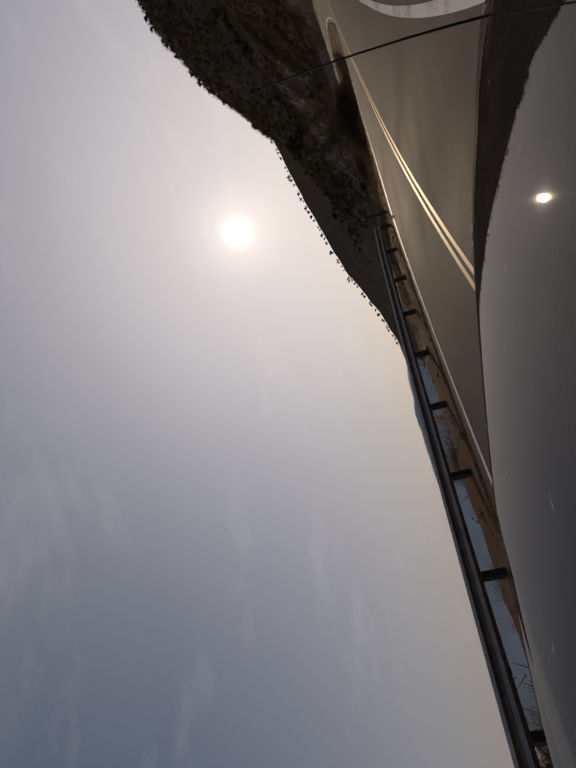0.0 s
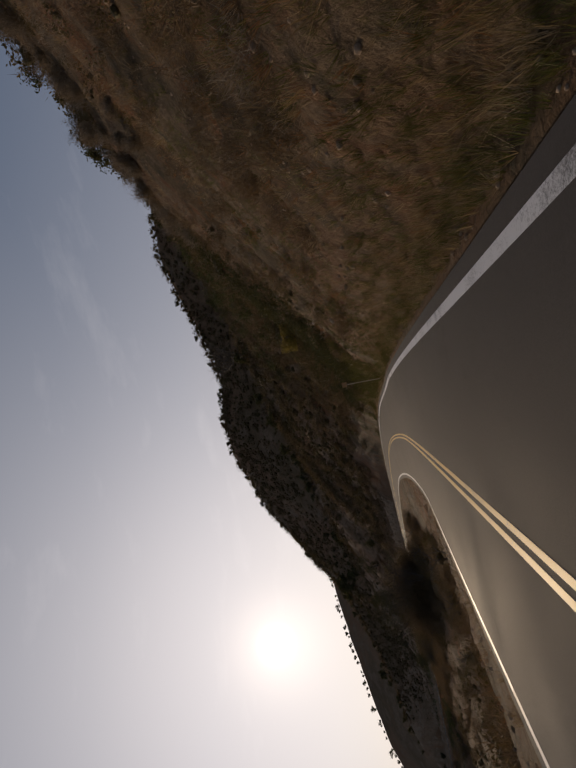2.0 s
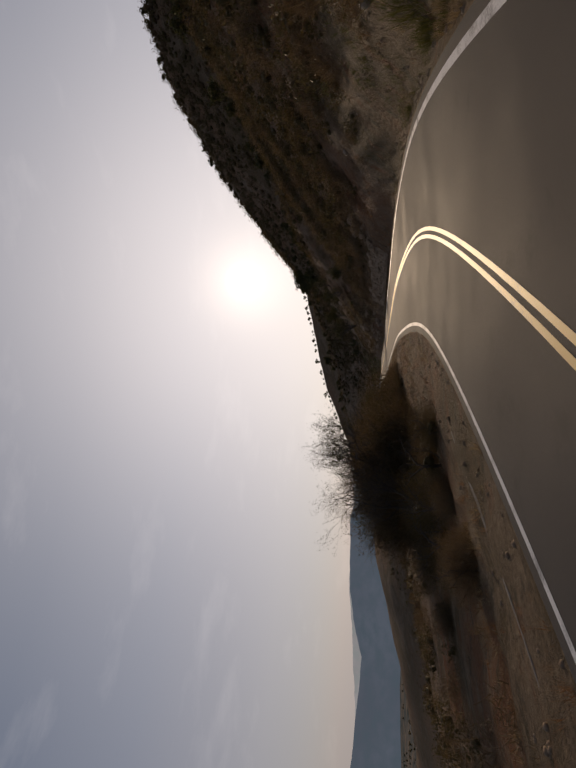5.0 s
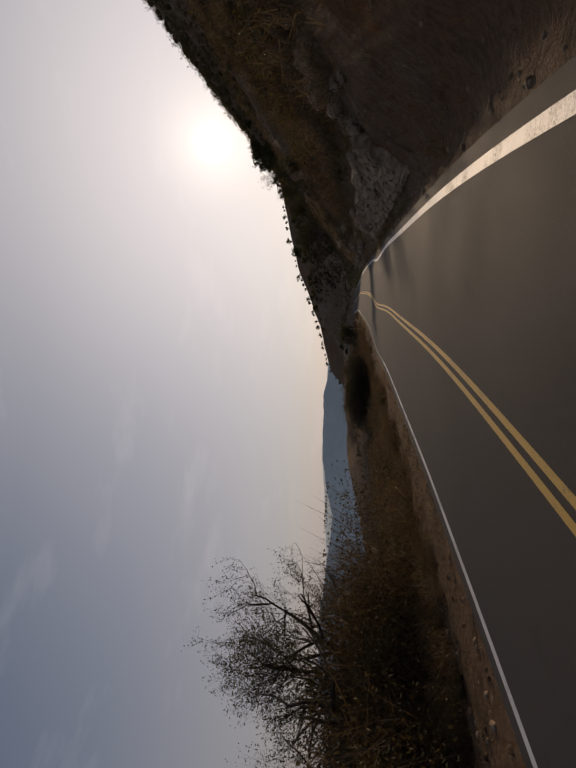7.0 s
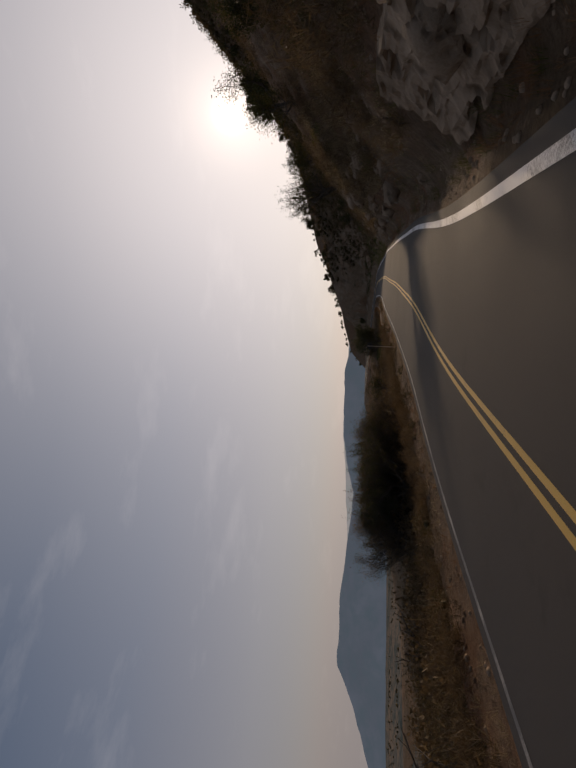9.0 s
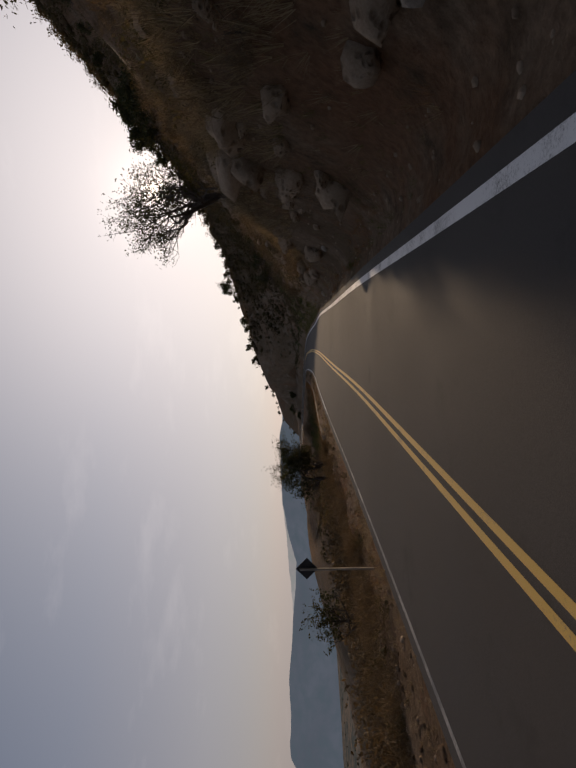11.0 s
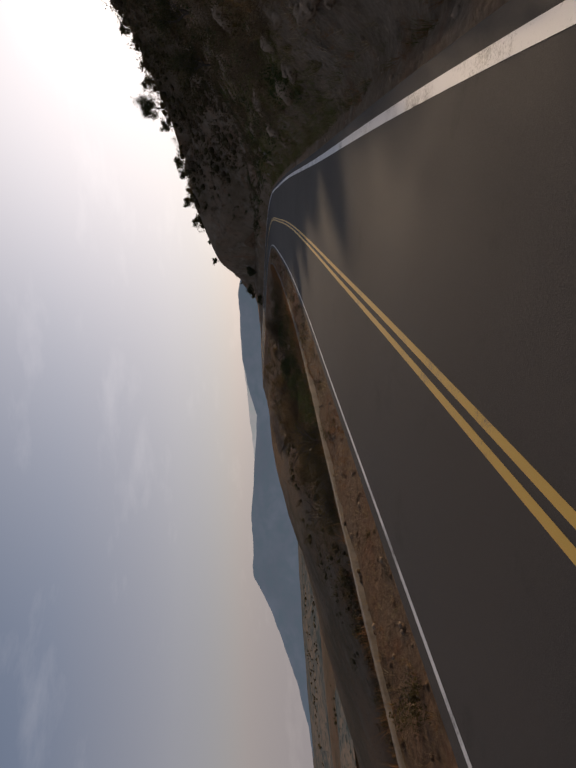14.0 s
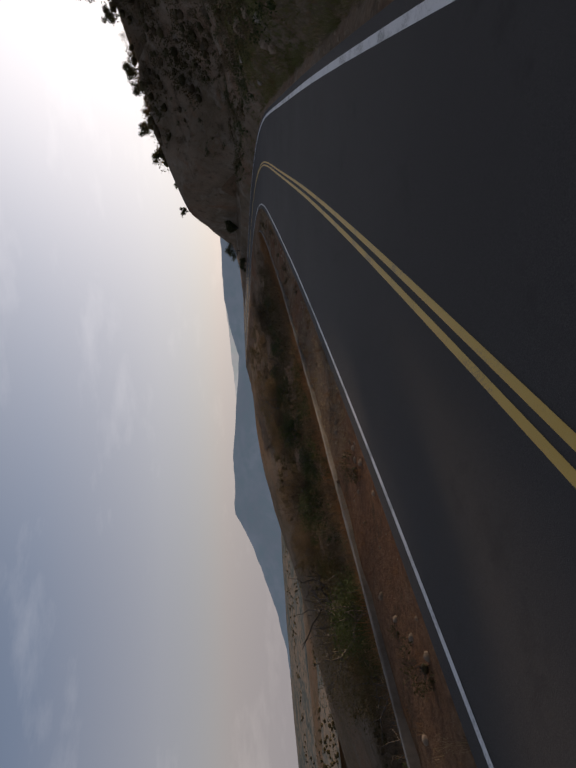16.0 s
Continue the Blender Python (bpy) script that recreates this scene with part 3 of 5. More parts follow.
def twig_ball(rng, twigs=120, width=0.010, low=0.0):
    """A clump of thin bare twigs that spread from a few roots, about 1 across its half."""
    roots = np.clip(rng.normal(0, 0.35, (6, 3)), -0.7, 0.7) * (1, 1, 0)
    V, F = [], []
    for i in range(twigs):
        b = roots[rng.integers(0, 6)] + np.clip(rng.normal(0, 0.18, 3), -0.3, 0.3) + (0, 0, rng.uniform(0.0, 0.6))
        b[2] = max(b[2], low)
        d = rng.normal(0, 0.75, 3) + (0, 0, 0.7)
        d *= rng.uniform(0.25, 0.55) / np.linalg.norm(d)
        n = np.cross(d, rng.normal(0, 1, 3))
        n *= width * rng.uniform(0.7, 1.5) / np.linalg.norm(n)
        k = len(V)
        V += [b - n, b + n, b + d]
        F.append((k, k + 1, k + 2))
    return np.array(V), np.array(F)


def boulder_shape(rng, rough=0.28, fine=2):
    bm = bmesh.new()
    bmesh.ops.create_icosphere(bm, subdivisions=fine, radius=1.0)
    o = rng.uniform(0, 50, 3)
    for v in bm.verts:
        n = noise.noise(Vector(o) + v.co * 1.3) + 0.5 * noise.noise(Vector(o) + v.co * 3.1)
        v.co *= 1 + rough * n
        v.co.z *= 0.7
    bm.verts.ensure_lookup_table()
    V = np.array([v.co for v in bm.verts])
    F = np.array([[v.index for v in f.verts] for f in bm.faces])
    bm.free()
    return V, F


class Limbs:
    """Tapered tubes that fork, and the tips at which leaves sit."""

    def __init__(self, rng, sides=5):
        self.V, self.F, self.tips, self.rng, self.sides = [], [], [], rng, sides

    def tube(self, pts, radii, n):
        ring = []
        for i, (p, r) in enumerate(zip(pts, radii)):
            d = pts[min(i + 1, len(pts) - 1)] - pts[max(i - 1, 0)]
            d = d / (np.linalg.norm(d) + 1e-9)
            u = np.cross(d, (0.31, 0.8, 0.5))
            u /= np.linalg.norm(u)
            v = np.cross(d, u)
            ring.append(len(self.V))
            for k in range(n):
                a = 2 * math.pi * k / n
                self.V.append(p + r * (math.cos(a) * u + math.sin(a) * v))
        for a, b in zip(ring[:-1], ring[1:]):
            for k in range(n):
                self.F.append((a + k, a + (k + 1) % n, b + (k + 1) % n, b + k))

    def grow(self, p, d, length, radius, depth, bend, fork, up=0.12):
        rng, pts = self.rng, [p]
        steps = 4 if depth > 2 else 3 if depth else 2
        for _ in range(steps):
            d = d + rng.normal(0, bend, 3) + np.array((0, 0, up))
            d[2] = max(d[2], 0.0)
            d /= np.linalg.norm(d)
            p = p + d * length / steps
            pts.append(p)
        end = radius * (0.68 if depth else 0.5)
        self.tube(pts, np.linspace(radius, end, steps + 1), self.sides if depth > 2 else 3)
        if depth == 0:
            self.tips += [pts[-1], pts[-2], pts[-3]]
            return
        if depth == 1:
            self.tips += [pts[-1]]
        for k in range(fork):
            q = pts[-1] if k < 1 else pts[rng.integers(1, steps + 1)]
            nd = d + rng.normal(0, 0.72, 3)
            nd[2] = max(nd[2], 0.12 if depth > 1 else -0.25)
            nd /= np.linalg.norm(nd)
            self.grow(q, nd, length * rng.uniform(0.62, 0.92), end * rng.uniform(0.7, 0.92), depth - 1, bend, fork, up)


def tree_parts(seed, height, depth=4, fork=3, leaves=6, leaf=0.10, trunk=0.3, bend=0.16, lean=(0, 0), scatter=0.22, stems=1):
    """Arrays of the wood and the leaves of a tree of that height, standing at the origin."""
    rng = np.random.default_rng(seed)
    L = Limbs(rng)
    for k in range(stems):
        d = np.array((lean[0] + (rng.normal(0, 0.3) if stems > 1 else 0), lean[1] + (rng.normal(0, 0.3) if stems > 1 else 0), 1.0))
        L.grow(np.array((rng.normal(0, 0.1) * (stems > 1), rng.normal(0, 0.1) * (stems > 1), 0.0)), d / np.linalg.norm(d), trunk, 0.085 * trunk, depth, bend, fork)
    V = np.array(L.V)
    tips = np.array(L.tips)
    f = height / max(V[:, 2].max(), 0.1)
    V, tips = V * f - (0, 0, 0.12), tips * f
    # the crown hangs over the foot of the trunk
    shift = tips[:, :2].mean(0) - np.array(lean) * height * 0.3
    V[:, :2] -= shift * np.clip(V[:, 2:] / tips[:, 2].mean(), 0, 1)
    tips[:, :2] -= shift * np.clip(tips[:, 2:] / tips[:, 2].mean(), 0, 1)
    LV, LF = [], []
    for t in tips:
        for _ in range(leaves):
            c = t + np.clip(rng.normal(0, scatter, 3), -1.5 * scatter, 1.5 * scatter) * height / 5
            u = rng.normal(0, 1, 3)
            u /= np.linalg.norm(u)
            v = np.cross(u, rng.normal(0, 1, 3))
            v /= np.linalg.norm(v)
            a = leaf * rng.uniform(0.6, 1.3)
            k = len(LV)
            LV += [c - u * a, c - v * a * 0.5, c + u * a, c + v * a * 0.5]
            LF.append((k, k + 1, k + 2, k + 3))
    return (V, np.array(L.F)), (np.array(LV).reshape(-1, 3), np.array(LF).reshape(-1, 4))


def make_tree(name, seed, label, height, leaf_mat=LEAF, bark=BARK, category="tree", group="", **kw):
    """A tree as a thing with its wood and its crown; returns the empty at its foot."""
    (V, F), (LV, LF) = tree_parts(seed, height, **kw)
    root = tagged(new(name), label, category, group)
    wood = new("trunk", fast_mesh("trunk", V, F, bark, True))
    wood.parent = root
    if len(LF):
        crown = new("crown", fast_mesh("crown", LV, LF, leaf_mat))
        crown.parent = root
    return root


def stand(ob, s, d, turn=0.0, size=1.0, sink=0.0):
    """Put a thing on the ground at a place by the road."""
    x, y, z = ground_at(s, d)[0]
    ob.matrix_world = Matrix.Translation((x, y, z - sink)) @ Matrix.Rotation(turn, 4, "Z") @ Matrix.Scale(size, 4)
    return ob


def copy_at(ob, s, d, turn, size=1.0, sink=0.0):
    x, y, z = ground_at(s, d)[0]
    c = copy_thing(ob, Matrix.Translation((x, y, z - sink)) @ Matrix.Rotation(turn, 4, "Z"))
    c.scale = (size, size, size)
    return c


# ---- backdrop: far mountains over the valley ----
def mountain(name, dist, az, el, seed, material, label):
    a = np.radians(np.linspace(az[0], az[-1], 260))
    e = np.interp(np.degrees(a), az, el)
    e = e + 0.22 * fbm(np.degrees(a) * 0.9, a * 0 + seed, 0.5, 4, seed)
    top = -3 + dist * np.tan(np.radians(e))
    rows = []
    for f, back in ((0.0, 0.0), (0.35, 90.0), (0.7, 200.0), (1.0, 320.0), (0.4, 700.0)):
        r = dist + back - 320
        z = -330 + (top + 330) * f + (0.0 if f in (0.0, 1.0) else 1.0) * 14 * fbm(np.degrees(a), a * 0 + f * 3, 0.6, 3, seed + 2)
        rows.append(np.stack([-35 + r * np.sin(a), 110 + r * np.cos(a), z], -1))
    return tagged(grid_mesh(name, np.stack(rows)[::-1], material), label, "mountain", kind="structure")


mountain("backdrop", 2300, [-112, -104, -97, -90, -86, -82, -79, -76.5, -73.5, -70, -66, -63, -59.5, -56, -53, -50, -46, -41, -36, -30], [-7.0, -6.6, -6.1, -5.5, -4.6, -3.4, -2.2, -1.0, -0.9, -1.0, -1.3, -1.6, -1.9, -0.9, -0.5, -0.3, -0.2, -0.9, -0.6, -0.2], 3.0, FAR_BLUE, "far mountain range beyond the valley, blue haze painted on")
mountain("backdrop", 3400, [-70, -64, -58, -52, -46, -42, -38, -34, -28], [-2.2, -1.4, -1.0, -0.3, -0.5, -0.6, -0.9, -0.6, -1.2], 7.0, PALE_BLUE, "pale far mountains, their fading painted on as haze")

# a low glowing strip built like a mountain, painted as haze
mountain("backdrop", 2550, [-150, -120, -104, -97, -90, -86, -83], [-6.2, -6.0, -5.9, -5.8, -5.6, -5.4, -5.6], 9.0, MIST_BLUE, "painted strip of pale haze over the far valley")

rng = np.random.default_rng(11)


def spots(n, s0, s1, d0, d1, power=1.0):
    s = rng.uniform(s0, s1, n)
    d = d0 + (d1 - d0) * rng.uniform(0, 1, n) ** power
    return ground_at(s, d), s, d


# ---- stuff on the slopes ----
TUFTS = [tuft(rng, 17, sp) for sp in (0.3, 0.45, 0.6, 0.8)]
BALLS = [leaf_ball(rng, 44, 0.11) for _ in range(5)]
MID_BALLS = [leaf_ball(rng, 80, 0.09, -0.15, 2, 0.30) for _ in range(5)]
FINE_BALLS = [leaf_ball(rng, 150, 0.068, -0.15, 2, 0.18) for _ in range(4)]
TWIG_BALLS = [twig_ball(rng, 190, 0.011) for _ in range(4)]


def cover(name, label, category, n, s0, s1, d0, d1, lo, hi, shapes, mat, power=1.0, tilt=0.25, flat=1.0, patch=None, sink=0.04):
    P, s, d = spots(n, s0, s1, d0, d1, power)
    if patch is not None:
        seed, keep = patch
        m = fbm(P[:, 0], P[:, 1], 0.22, 3, seed) > keep
        P = P[m]
    P[:, 2] -= sink
    return tagged(scattered(name, shapes, P, rng.uniform(lo, hi, len(P)), mat, rng, tilt, flat), label, category, kind="stuff")


cover("dry_grass", "dry straw-coloured grass tufts on the road bank", "grass", 6000, 60, 225, 3.7, 14, 0.12, 0.40, TUFTS, STRAW, 1.5, tilt=0.4, patch=(20.0, 0.14))
cover("rusty_grass", "rust-brown dead grass on the bank", "grass", 4500, 60, 225, 3.9, 15, 0.12, 0.38, TUFTS, RUST, 1.4, tilt=0.4, patch=(21.0, 0.14))
cover("green_grass", "green grass and weeds at the foot of the bank", "grass", 7000, -20, 225, 3.55, 9, 0.10, 0.32, TUFTS, GREEN, 1.6, patch=(22.0, 0.0))
cover("tall_dry_grass", "dry straw grass in clumps on the steep bank", "grass", 5200, -14, 66, 3.9, 17, 0.15, 0.42, TUFTS, STRAW, 1.3, tilt=0.45, patch=(40.0, 0.02))
cover("tall_rusty_grass", "rust-coloured bracken and dead grass on the steep bank", "grass", 5200, -14, 66, 4.0, 18, 0.15, 0.42, TUFTS, RUST, 1.2, tilt=0.45, patch=(41.0, 0.02))
cover("bank_weeds", "green weeds at the foot of the steep bank", "grass", 7500, -14, 70, 3.7, 11, 0.12, 0.38, TUFTS, GREEN, 1.6, tilt=0.4, patch=(42.0, -0.05))
cover("bank_bushes", "brown twiggy scrub on the steep bank", "scrub", 1500, -14, 66, 4.8, 24, 0.25, 0.75, TWIG_BALLS, BROWN_SCRUB, 1.0, patch=(43.0, -0.02), sink=0.12)
cover("bank_green_bushes", "low olive-green scrub on the steep bank", "scrub", 1000, -14, 66, 4.6, 24, 0.22, 0.7, FINE_BALLS, SCRUB, 1.2, patch=(44.0, 0.06), sink=0.12)
cover("bank_grey_bushes", "pale grey leafless scrub on the steep bank", "scrub", 900, -14, 66, 5.5, 24, 0.25, 0.65, TWIG_BALLS, GREY_TWIG, 1.0, patch=(50.0, 0.08), sink=0.1)
cover("bank_stones", "pale stones and clods on the steep bank", "gravel", 2400, -14, 70, 3.9, 18, 0.02, 0.075, [boulder_shape(rng, 0.35, 1) for _ in range(4)], ROCK, 1.2, sink=0.02)
cover("verge_grass", "dry grass and weeds on the valley verge", "grass", 9000, -20, 225, -3.25, -8.5, 0.08, 0.30, TUFTS, STRAW, 1.3, tilt=0.4, patch=(23.0, 0.05))
cover("verge_weeds", "brown weeds on the valley verge", "grass", 6000, -20, 225, -3.3, -9.5, 0.08, 0.30, TUFTS, RUST, 1.2, tilt=0.4, patch=(24.0, 0.08))
cover("bank_scrub", "low dark green scrub on the hillside", "scrub", 1100, 60, 250, 5.5, 24, 0.3, 0.95, FINE_BALLS, SCRUB, patch=(25.0, 0.0), sink=0.12)
cover("dry_scrub", "grey-brown dry scrub on the hillside", "scrub", 1800, 60, 250, 5, 24, 0.3, 0.9, TWIG_BALLS, BROWN_SCRUB, patch=(26.0, -0.1), sink=0.12)
cover("bend_scrub", "dense dark scrub on the slope above the bend", "scrub", 1700, 52, 116, 7, 30, 0.5, 1.2, MID_BALLS, SCRUB, 1.0, patch=(45.0, -0.25), sink=0.15)
cover("bend_dry_scrub", "dense brown twiggy scrub on the slope above the bend", "scrub", 2000, 52, 116, 6, 30, 0.5, 1.2, TWIG_BALLS, BROWN_SCRUB, 1.0, patch=(46.0, -0.3), sink=0.15)
cover("hill_scrub", "dark scrub covering the upper hillside", "scrub", 2600, -30, 270, 20, 62, 0.6, 1.6, MID_BALLS, SCRUB, 1.2, patch=(27.0, -0.1), sink=0.25)
cover("hill_dry_scrub", "brown dry scrub on the upper hillside", "scrub", 2600, -30, 270, 20, 60, 0.5, 1.3, TWIG_BALLS, BROWN_SCRUB, 1.2, patch=(28.0, -0.2), sink=0.2)
cover("valley_scrub", "dark bushes on the slope down to the valley", "scrub", 1200, -60, 275, -7.5, -26, 0.4, 1.2, FINE_BALLS, SCRUB, 1.2, patch=(29.0, -0.1), sink=0.2)
cover("valley_dry_scrub", "brown bushes on the slope down to the valley", "scrub", 1700, -60, 275, -6.5, -26, 0.35, 1.1, TWIG_BALLS, BROWN_SCRUB, 1.2, patch=(30.0, -0.25), sink=0.2)
cover("lower_scrub", "dark scrub lower on the valley slope", "scrub", 1500, -60, 275, -25, -75, 0.6, 1.5, MID_BALLS, SCRUB, 1.2, patch=(31.0, -0.2), sink=0.3)
cover("lower_dry_scrub", "brown scrub lower on the valley slope", "scrub", 900, -60, 275, -25, -75, 0.6, 1.4, MID_BALLS, HIGH_SCRUB, 1.2, patch=(32.0, -0.2), sink=0.3)
cover("thicket", "dense dark green thicket on the bank above the bend", "thicket", 720, 41, 63, 5.6, 17, 0.5, 1.1, FINE_BALLS, LEAF, 1.1, sink=0.2)
cover("thicket_edge", "dark green bushes at the foot of the thicket", "thicket", 520, 42.5, 64, 4.9, 7.5, 0.28, 0.62, FINE_BALLS, LEAF, 0.8, sink=0.1)
cover("thicket_weeds", "tall green and brown weeds below the thicket", "grass", 3200, 39, 64, 3.7, 6.5, 0.25, 0.6, TUFTS, GREEN, 1.0, tilt=0.4, patch=(58.0, -0.2), sink=0.03)
cover("upper_thicket", "dark green thicket high on the slope above the bend", "thicket", 160, 54, 74, 17, 33, 0.8, 1.6, FINE_BALLS, BUSH_GREEN, 1.0, sink=0.25)
cover("edge_scrub", "low dark brown scrub along the edge of the valley slope", "scrub", 800, 84, 150, -7.5, -15, 0.7, 1.35, FINE_BALLS, HIGH_SCRUB, 1.0, sink=0.12)
cover("edge_dry_scrub", "low leafless scrub along the edge of the valley slope", "scrub", 600, 84, 150, -6.5, -15, 0.5, 1.0, TWIG_BALLS, BROWN_SCRUB, 1.0, sink=0.12)
cover("verge_scrub", "low dark brown scrub and weeds on the valley verge", "scrub", 1500, 84, 152, -4.3, -9.0, 0.22, 0.62, TWIG_BALLS, BROWN_SCRUB, 0.8, patch=(54.0, -0.25), sink=0.06)
cover("verge_leafy_scrub", "low dark leafy scrub on the valley verge", "scrub", 700, 84, 152, -4.6, -9.0, 0.2, 0.55, FINE_BALLS, SCRUB, 0.8, patch=(55.0, -0.1), sink=0.06)
cover("bend_weeds", "green weeds and low grass on the bank before the far bend", "grass", 6500, 162, 246, 3.7, 13, 0.12, 0.42, TUFTS, GREEN, 1.3, tilt=0.4, patch=(52.0, 0.0))
cover("bend_green_scrub", "low olive-green scrub on the bank before the far bend", "scrub", 420, 172, 246, 4.6, 18, 0.3, 0.8, FINE_BALLS, BUSH_GREEN, 1.2, patch=(53.0, 0.0), sink=0.12)
cover("bank_turf", "green turf on the low bank before the far bend", "grass", 7000, 170, 216, 3.6, 7.6, 0.12, 0.36, TUFTS, TURF, 1.1, tilt=0.4, patch=(56.0, -0.3), sink=0.02)
cover("bank_dry_turf", "dry straw among the turf on the low bank", "grass", 3500, 164, 216, 3.5, 8.5, 0.10, 0.34, TUFTS, STRAW, 1.1, tilt=0.4, patch=(57.0, -0.1), sink=0.02)
cover("lip_grass", "tall dry grass along the lip of the road cut", "grass", 3200, 118, 152, 5.0, 9.5, 0.25, 0.65, TUFTS, STRAW, 1.2, patch=(47.0, -0.4), sink=0.03)
cover("lip_scrub", "brown twiggy scrub along the lip of the road cut", "scrub", 420, 116, 182, 5.4, 12, 0.3, 0.8, TWIG_BALLS, BROWN_SCRUB, 1.2, patch=(48.0, -0.3), sink=0.1)
cover("outer_grass", "tall dry grass behind the kerb", "grass", 5200, 148, 228, -5.2, -8.5, 0.15, 0.5, TUFTS, RUST, 1.1, patch=(49.0, -0.35), sink=0.03)
cover("kerb_grass", "short dry grass between road and kerb", "grass", 3600, 108, 228, -3.12, -4.95, 0.04, 0.17, TUFTS, STRAW, 1.0, tilt=0.4, patch=(33.0, 0.08), sink=0.02)
cover("kerb_weeds", "short rusty weeds between road and kerb", "grass", 1800, 108, 228, -3.2, -4.95, 0.04, 0.2, TUFTS, RUST, 1.0, tilt=0.4, patch=(34.0, 0.1), sink=0.02)
cover("roadside_grass", "short dry grass at the edge of the asphalt", "grass", 4500, -14, 62, 3.35, 4.6, 0.10, 0.34, TUFTS, STRAW, 1.0, patch=(35.0, -0.3), sink=0.02)
cover("roadside_weeds", "short green weeds at the edge of the asphalt", "grass", 4500, -14, 62, 3.35, 4.8, 0.10, 0.36, TUFTS, GREEN, 1.0, patch=(36.0, -0.15), sink=0.02)
cover("verge_straw", "pale dry grass on the rubble along the valley verge", "grass", 4500, 82, 156, -3.2, -7.0, 0.06, 0.22, TUFTS, STRAW, 1.2, tilt=0.5, patch=(51.0, 0.1), sink=0.02)
GRAVELS = [boulder_shape(rng, 0.28, 1) for _ in range(3)]
cover("gravel", "loose stones along the foot of the bank", "gravel", 2200, -10, 225, 3.3, 6.0, 0.015, 0.07, GRAVELS, ROCK, 1.5, sink=0.0)
cover("verge_rubble", "tan clods and rubble along the valley verge", "gravel", 1500, 82, 175, -3.3, -6.2, 0.015, 0.075, GRAVELS, GREY_EARTH, 1.0, sink=0.01)
cover("verge_stones", "loose stones on the valley verge", "gravel", 1600, -20, 225, -3.3, -6.5, 0.015, 0.08, GRAVELS, ROCK, 1.2, sink=0.0)


def hill_cover(name, label, n, mat, seed):
    """Scrub on the high hill that closes the view."""
    t = rng.uniform(0, len(SPUR) - 2.01, n)
    i = t.astype(int)
    P = SPUR[i] + (SPUR[i + 1] - SPUR[i]) * (t - i)[:, None]
    x, y = P[:, 0] + rng.normal(6, 22, n), P[:, 1] - np.abs(rng.normal(0, 28, n)) + 4
    s, d = nearest(x, y)
    m = (d > 14)
    x, y, s, d = x[m], y[m], s[m], d[m]
    P = np.stack([x, y, land(s, d, x, y) - 0.3], -1)
    return tagged(scattered(name, MID_BALLS, P, rng.uniform(0.6, 1.9, len(P)), mat, rng), label, "scrub", kind="stuff")


def valley_woods():
    """Woods and single trees on the floor of the valley."""
    r = np.random.default_rng(61)
    a, q = np.radians(r.uniform(-120, -45, 2600)), 425 + 600 * r.uniform(0, 1, 2600) ** 1.6
    x, y = -55 + q * np.sin(a), 150 + q * np.cos(a)
    keep = fbm(x, y, 0.012, 4, 14.0) > 0.02
    x, y, q = x[keep], y[keep], q[keep]
    z = np.interp(q, [420, 600, 1000, 2600], [-74, -84, -112, -262]) + 5 * fbm(x, y, 0.006, 4, 12.0)
    return tagged(scattered("valley_woods", BALLS, np.stack([x, y, z], -1), r.uniform(1.6, 4.2, len(x)), SCRUB, r), "scattered dark trees on the valley floor", "trees", kind="stuff")


valley_woods()
hill_cover("high_scrub", "dark scrub on the high far hillside", 3200, SCRUB, 1)
hill_cover("high_dry_scrub", "brown scrub on the high far hillside", 2200, HIGH_SCRUB, 2)

# ---- trees along the crest of the hill ----
CREST = "trees on the crest of the hill"
crest_a = make_tree("tree", 101, "small dark round-crowned tree on the hill crest", 2.6, depth=4, fork=3, leaves=4, leaf=0.125, trunk=0.22, group=CREST, scatter=0.30)
crest_b = make_tree("tree", 102, "small dark uneven tree on the hill crest", 3.2, depth=4, fork=3, leaves=4, leaf=0.135, trunk=0.3, group=CREST, scatter=0.34)
crest_c = make_tree("tree", 103, "sparse bare-twigged tree on the hill crest", 2.8, depth=4, fork=3, leaves=1, leaf=0.10, trunk=0.25, group=CREST)
stand(crest_a, 30, 27)
stand(crest_b, 48, 29)
stand(crest_c, 36, 25)
for i in range(64):
    s = 10 + i * 3.4 + rng.uniform(-1.5, 1.5)
    copy_at((crest_a, crest_b, crest_a, crest_c)[i % 4], s, rng.uniform(24, 34), rng.uniform(0, 6.28), rng.uniform(0.45, 1.1), 0.15)
for i in range(60):
    t = (i + rng.uniform(0, 1)) / 60 * (len(SPUR) - 2.2)
    k = int(t)
    p = SPUR[k] + (SPUR[k + 1] - SPUR[k]) * (t - k) + np.array((rng.normal(0, 1.5), rng.normal(0, 1.5), 0))
    s, d = nearest(p[:1], p[1:2])
    z = float(land(s, d, p[:1], p[1:2])[0])
    c = copy_thing((crest_a, crest_b, crest_a)[i % 3], Matrix.Translation((p[0], p[1], z - 0.3)) @ Matrix.Rotation(rng.uniform(0, 6.28), 4, "Z"))
    f = rng.uniform(0.4, 1.0)
    c.scale = (f, f, f)

ridge_rng = np.random.default_rng(5)
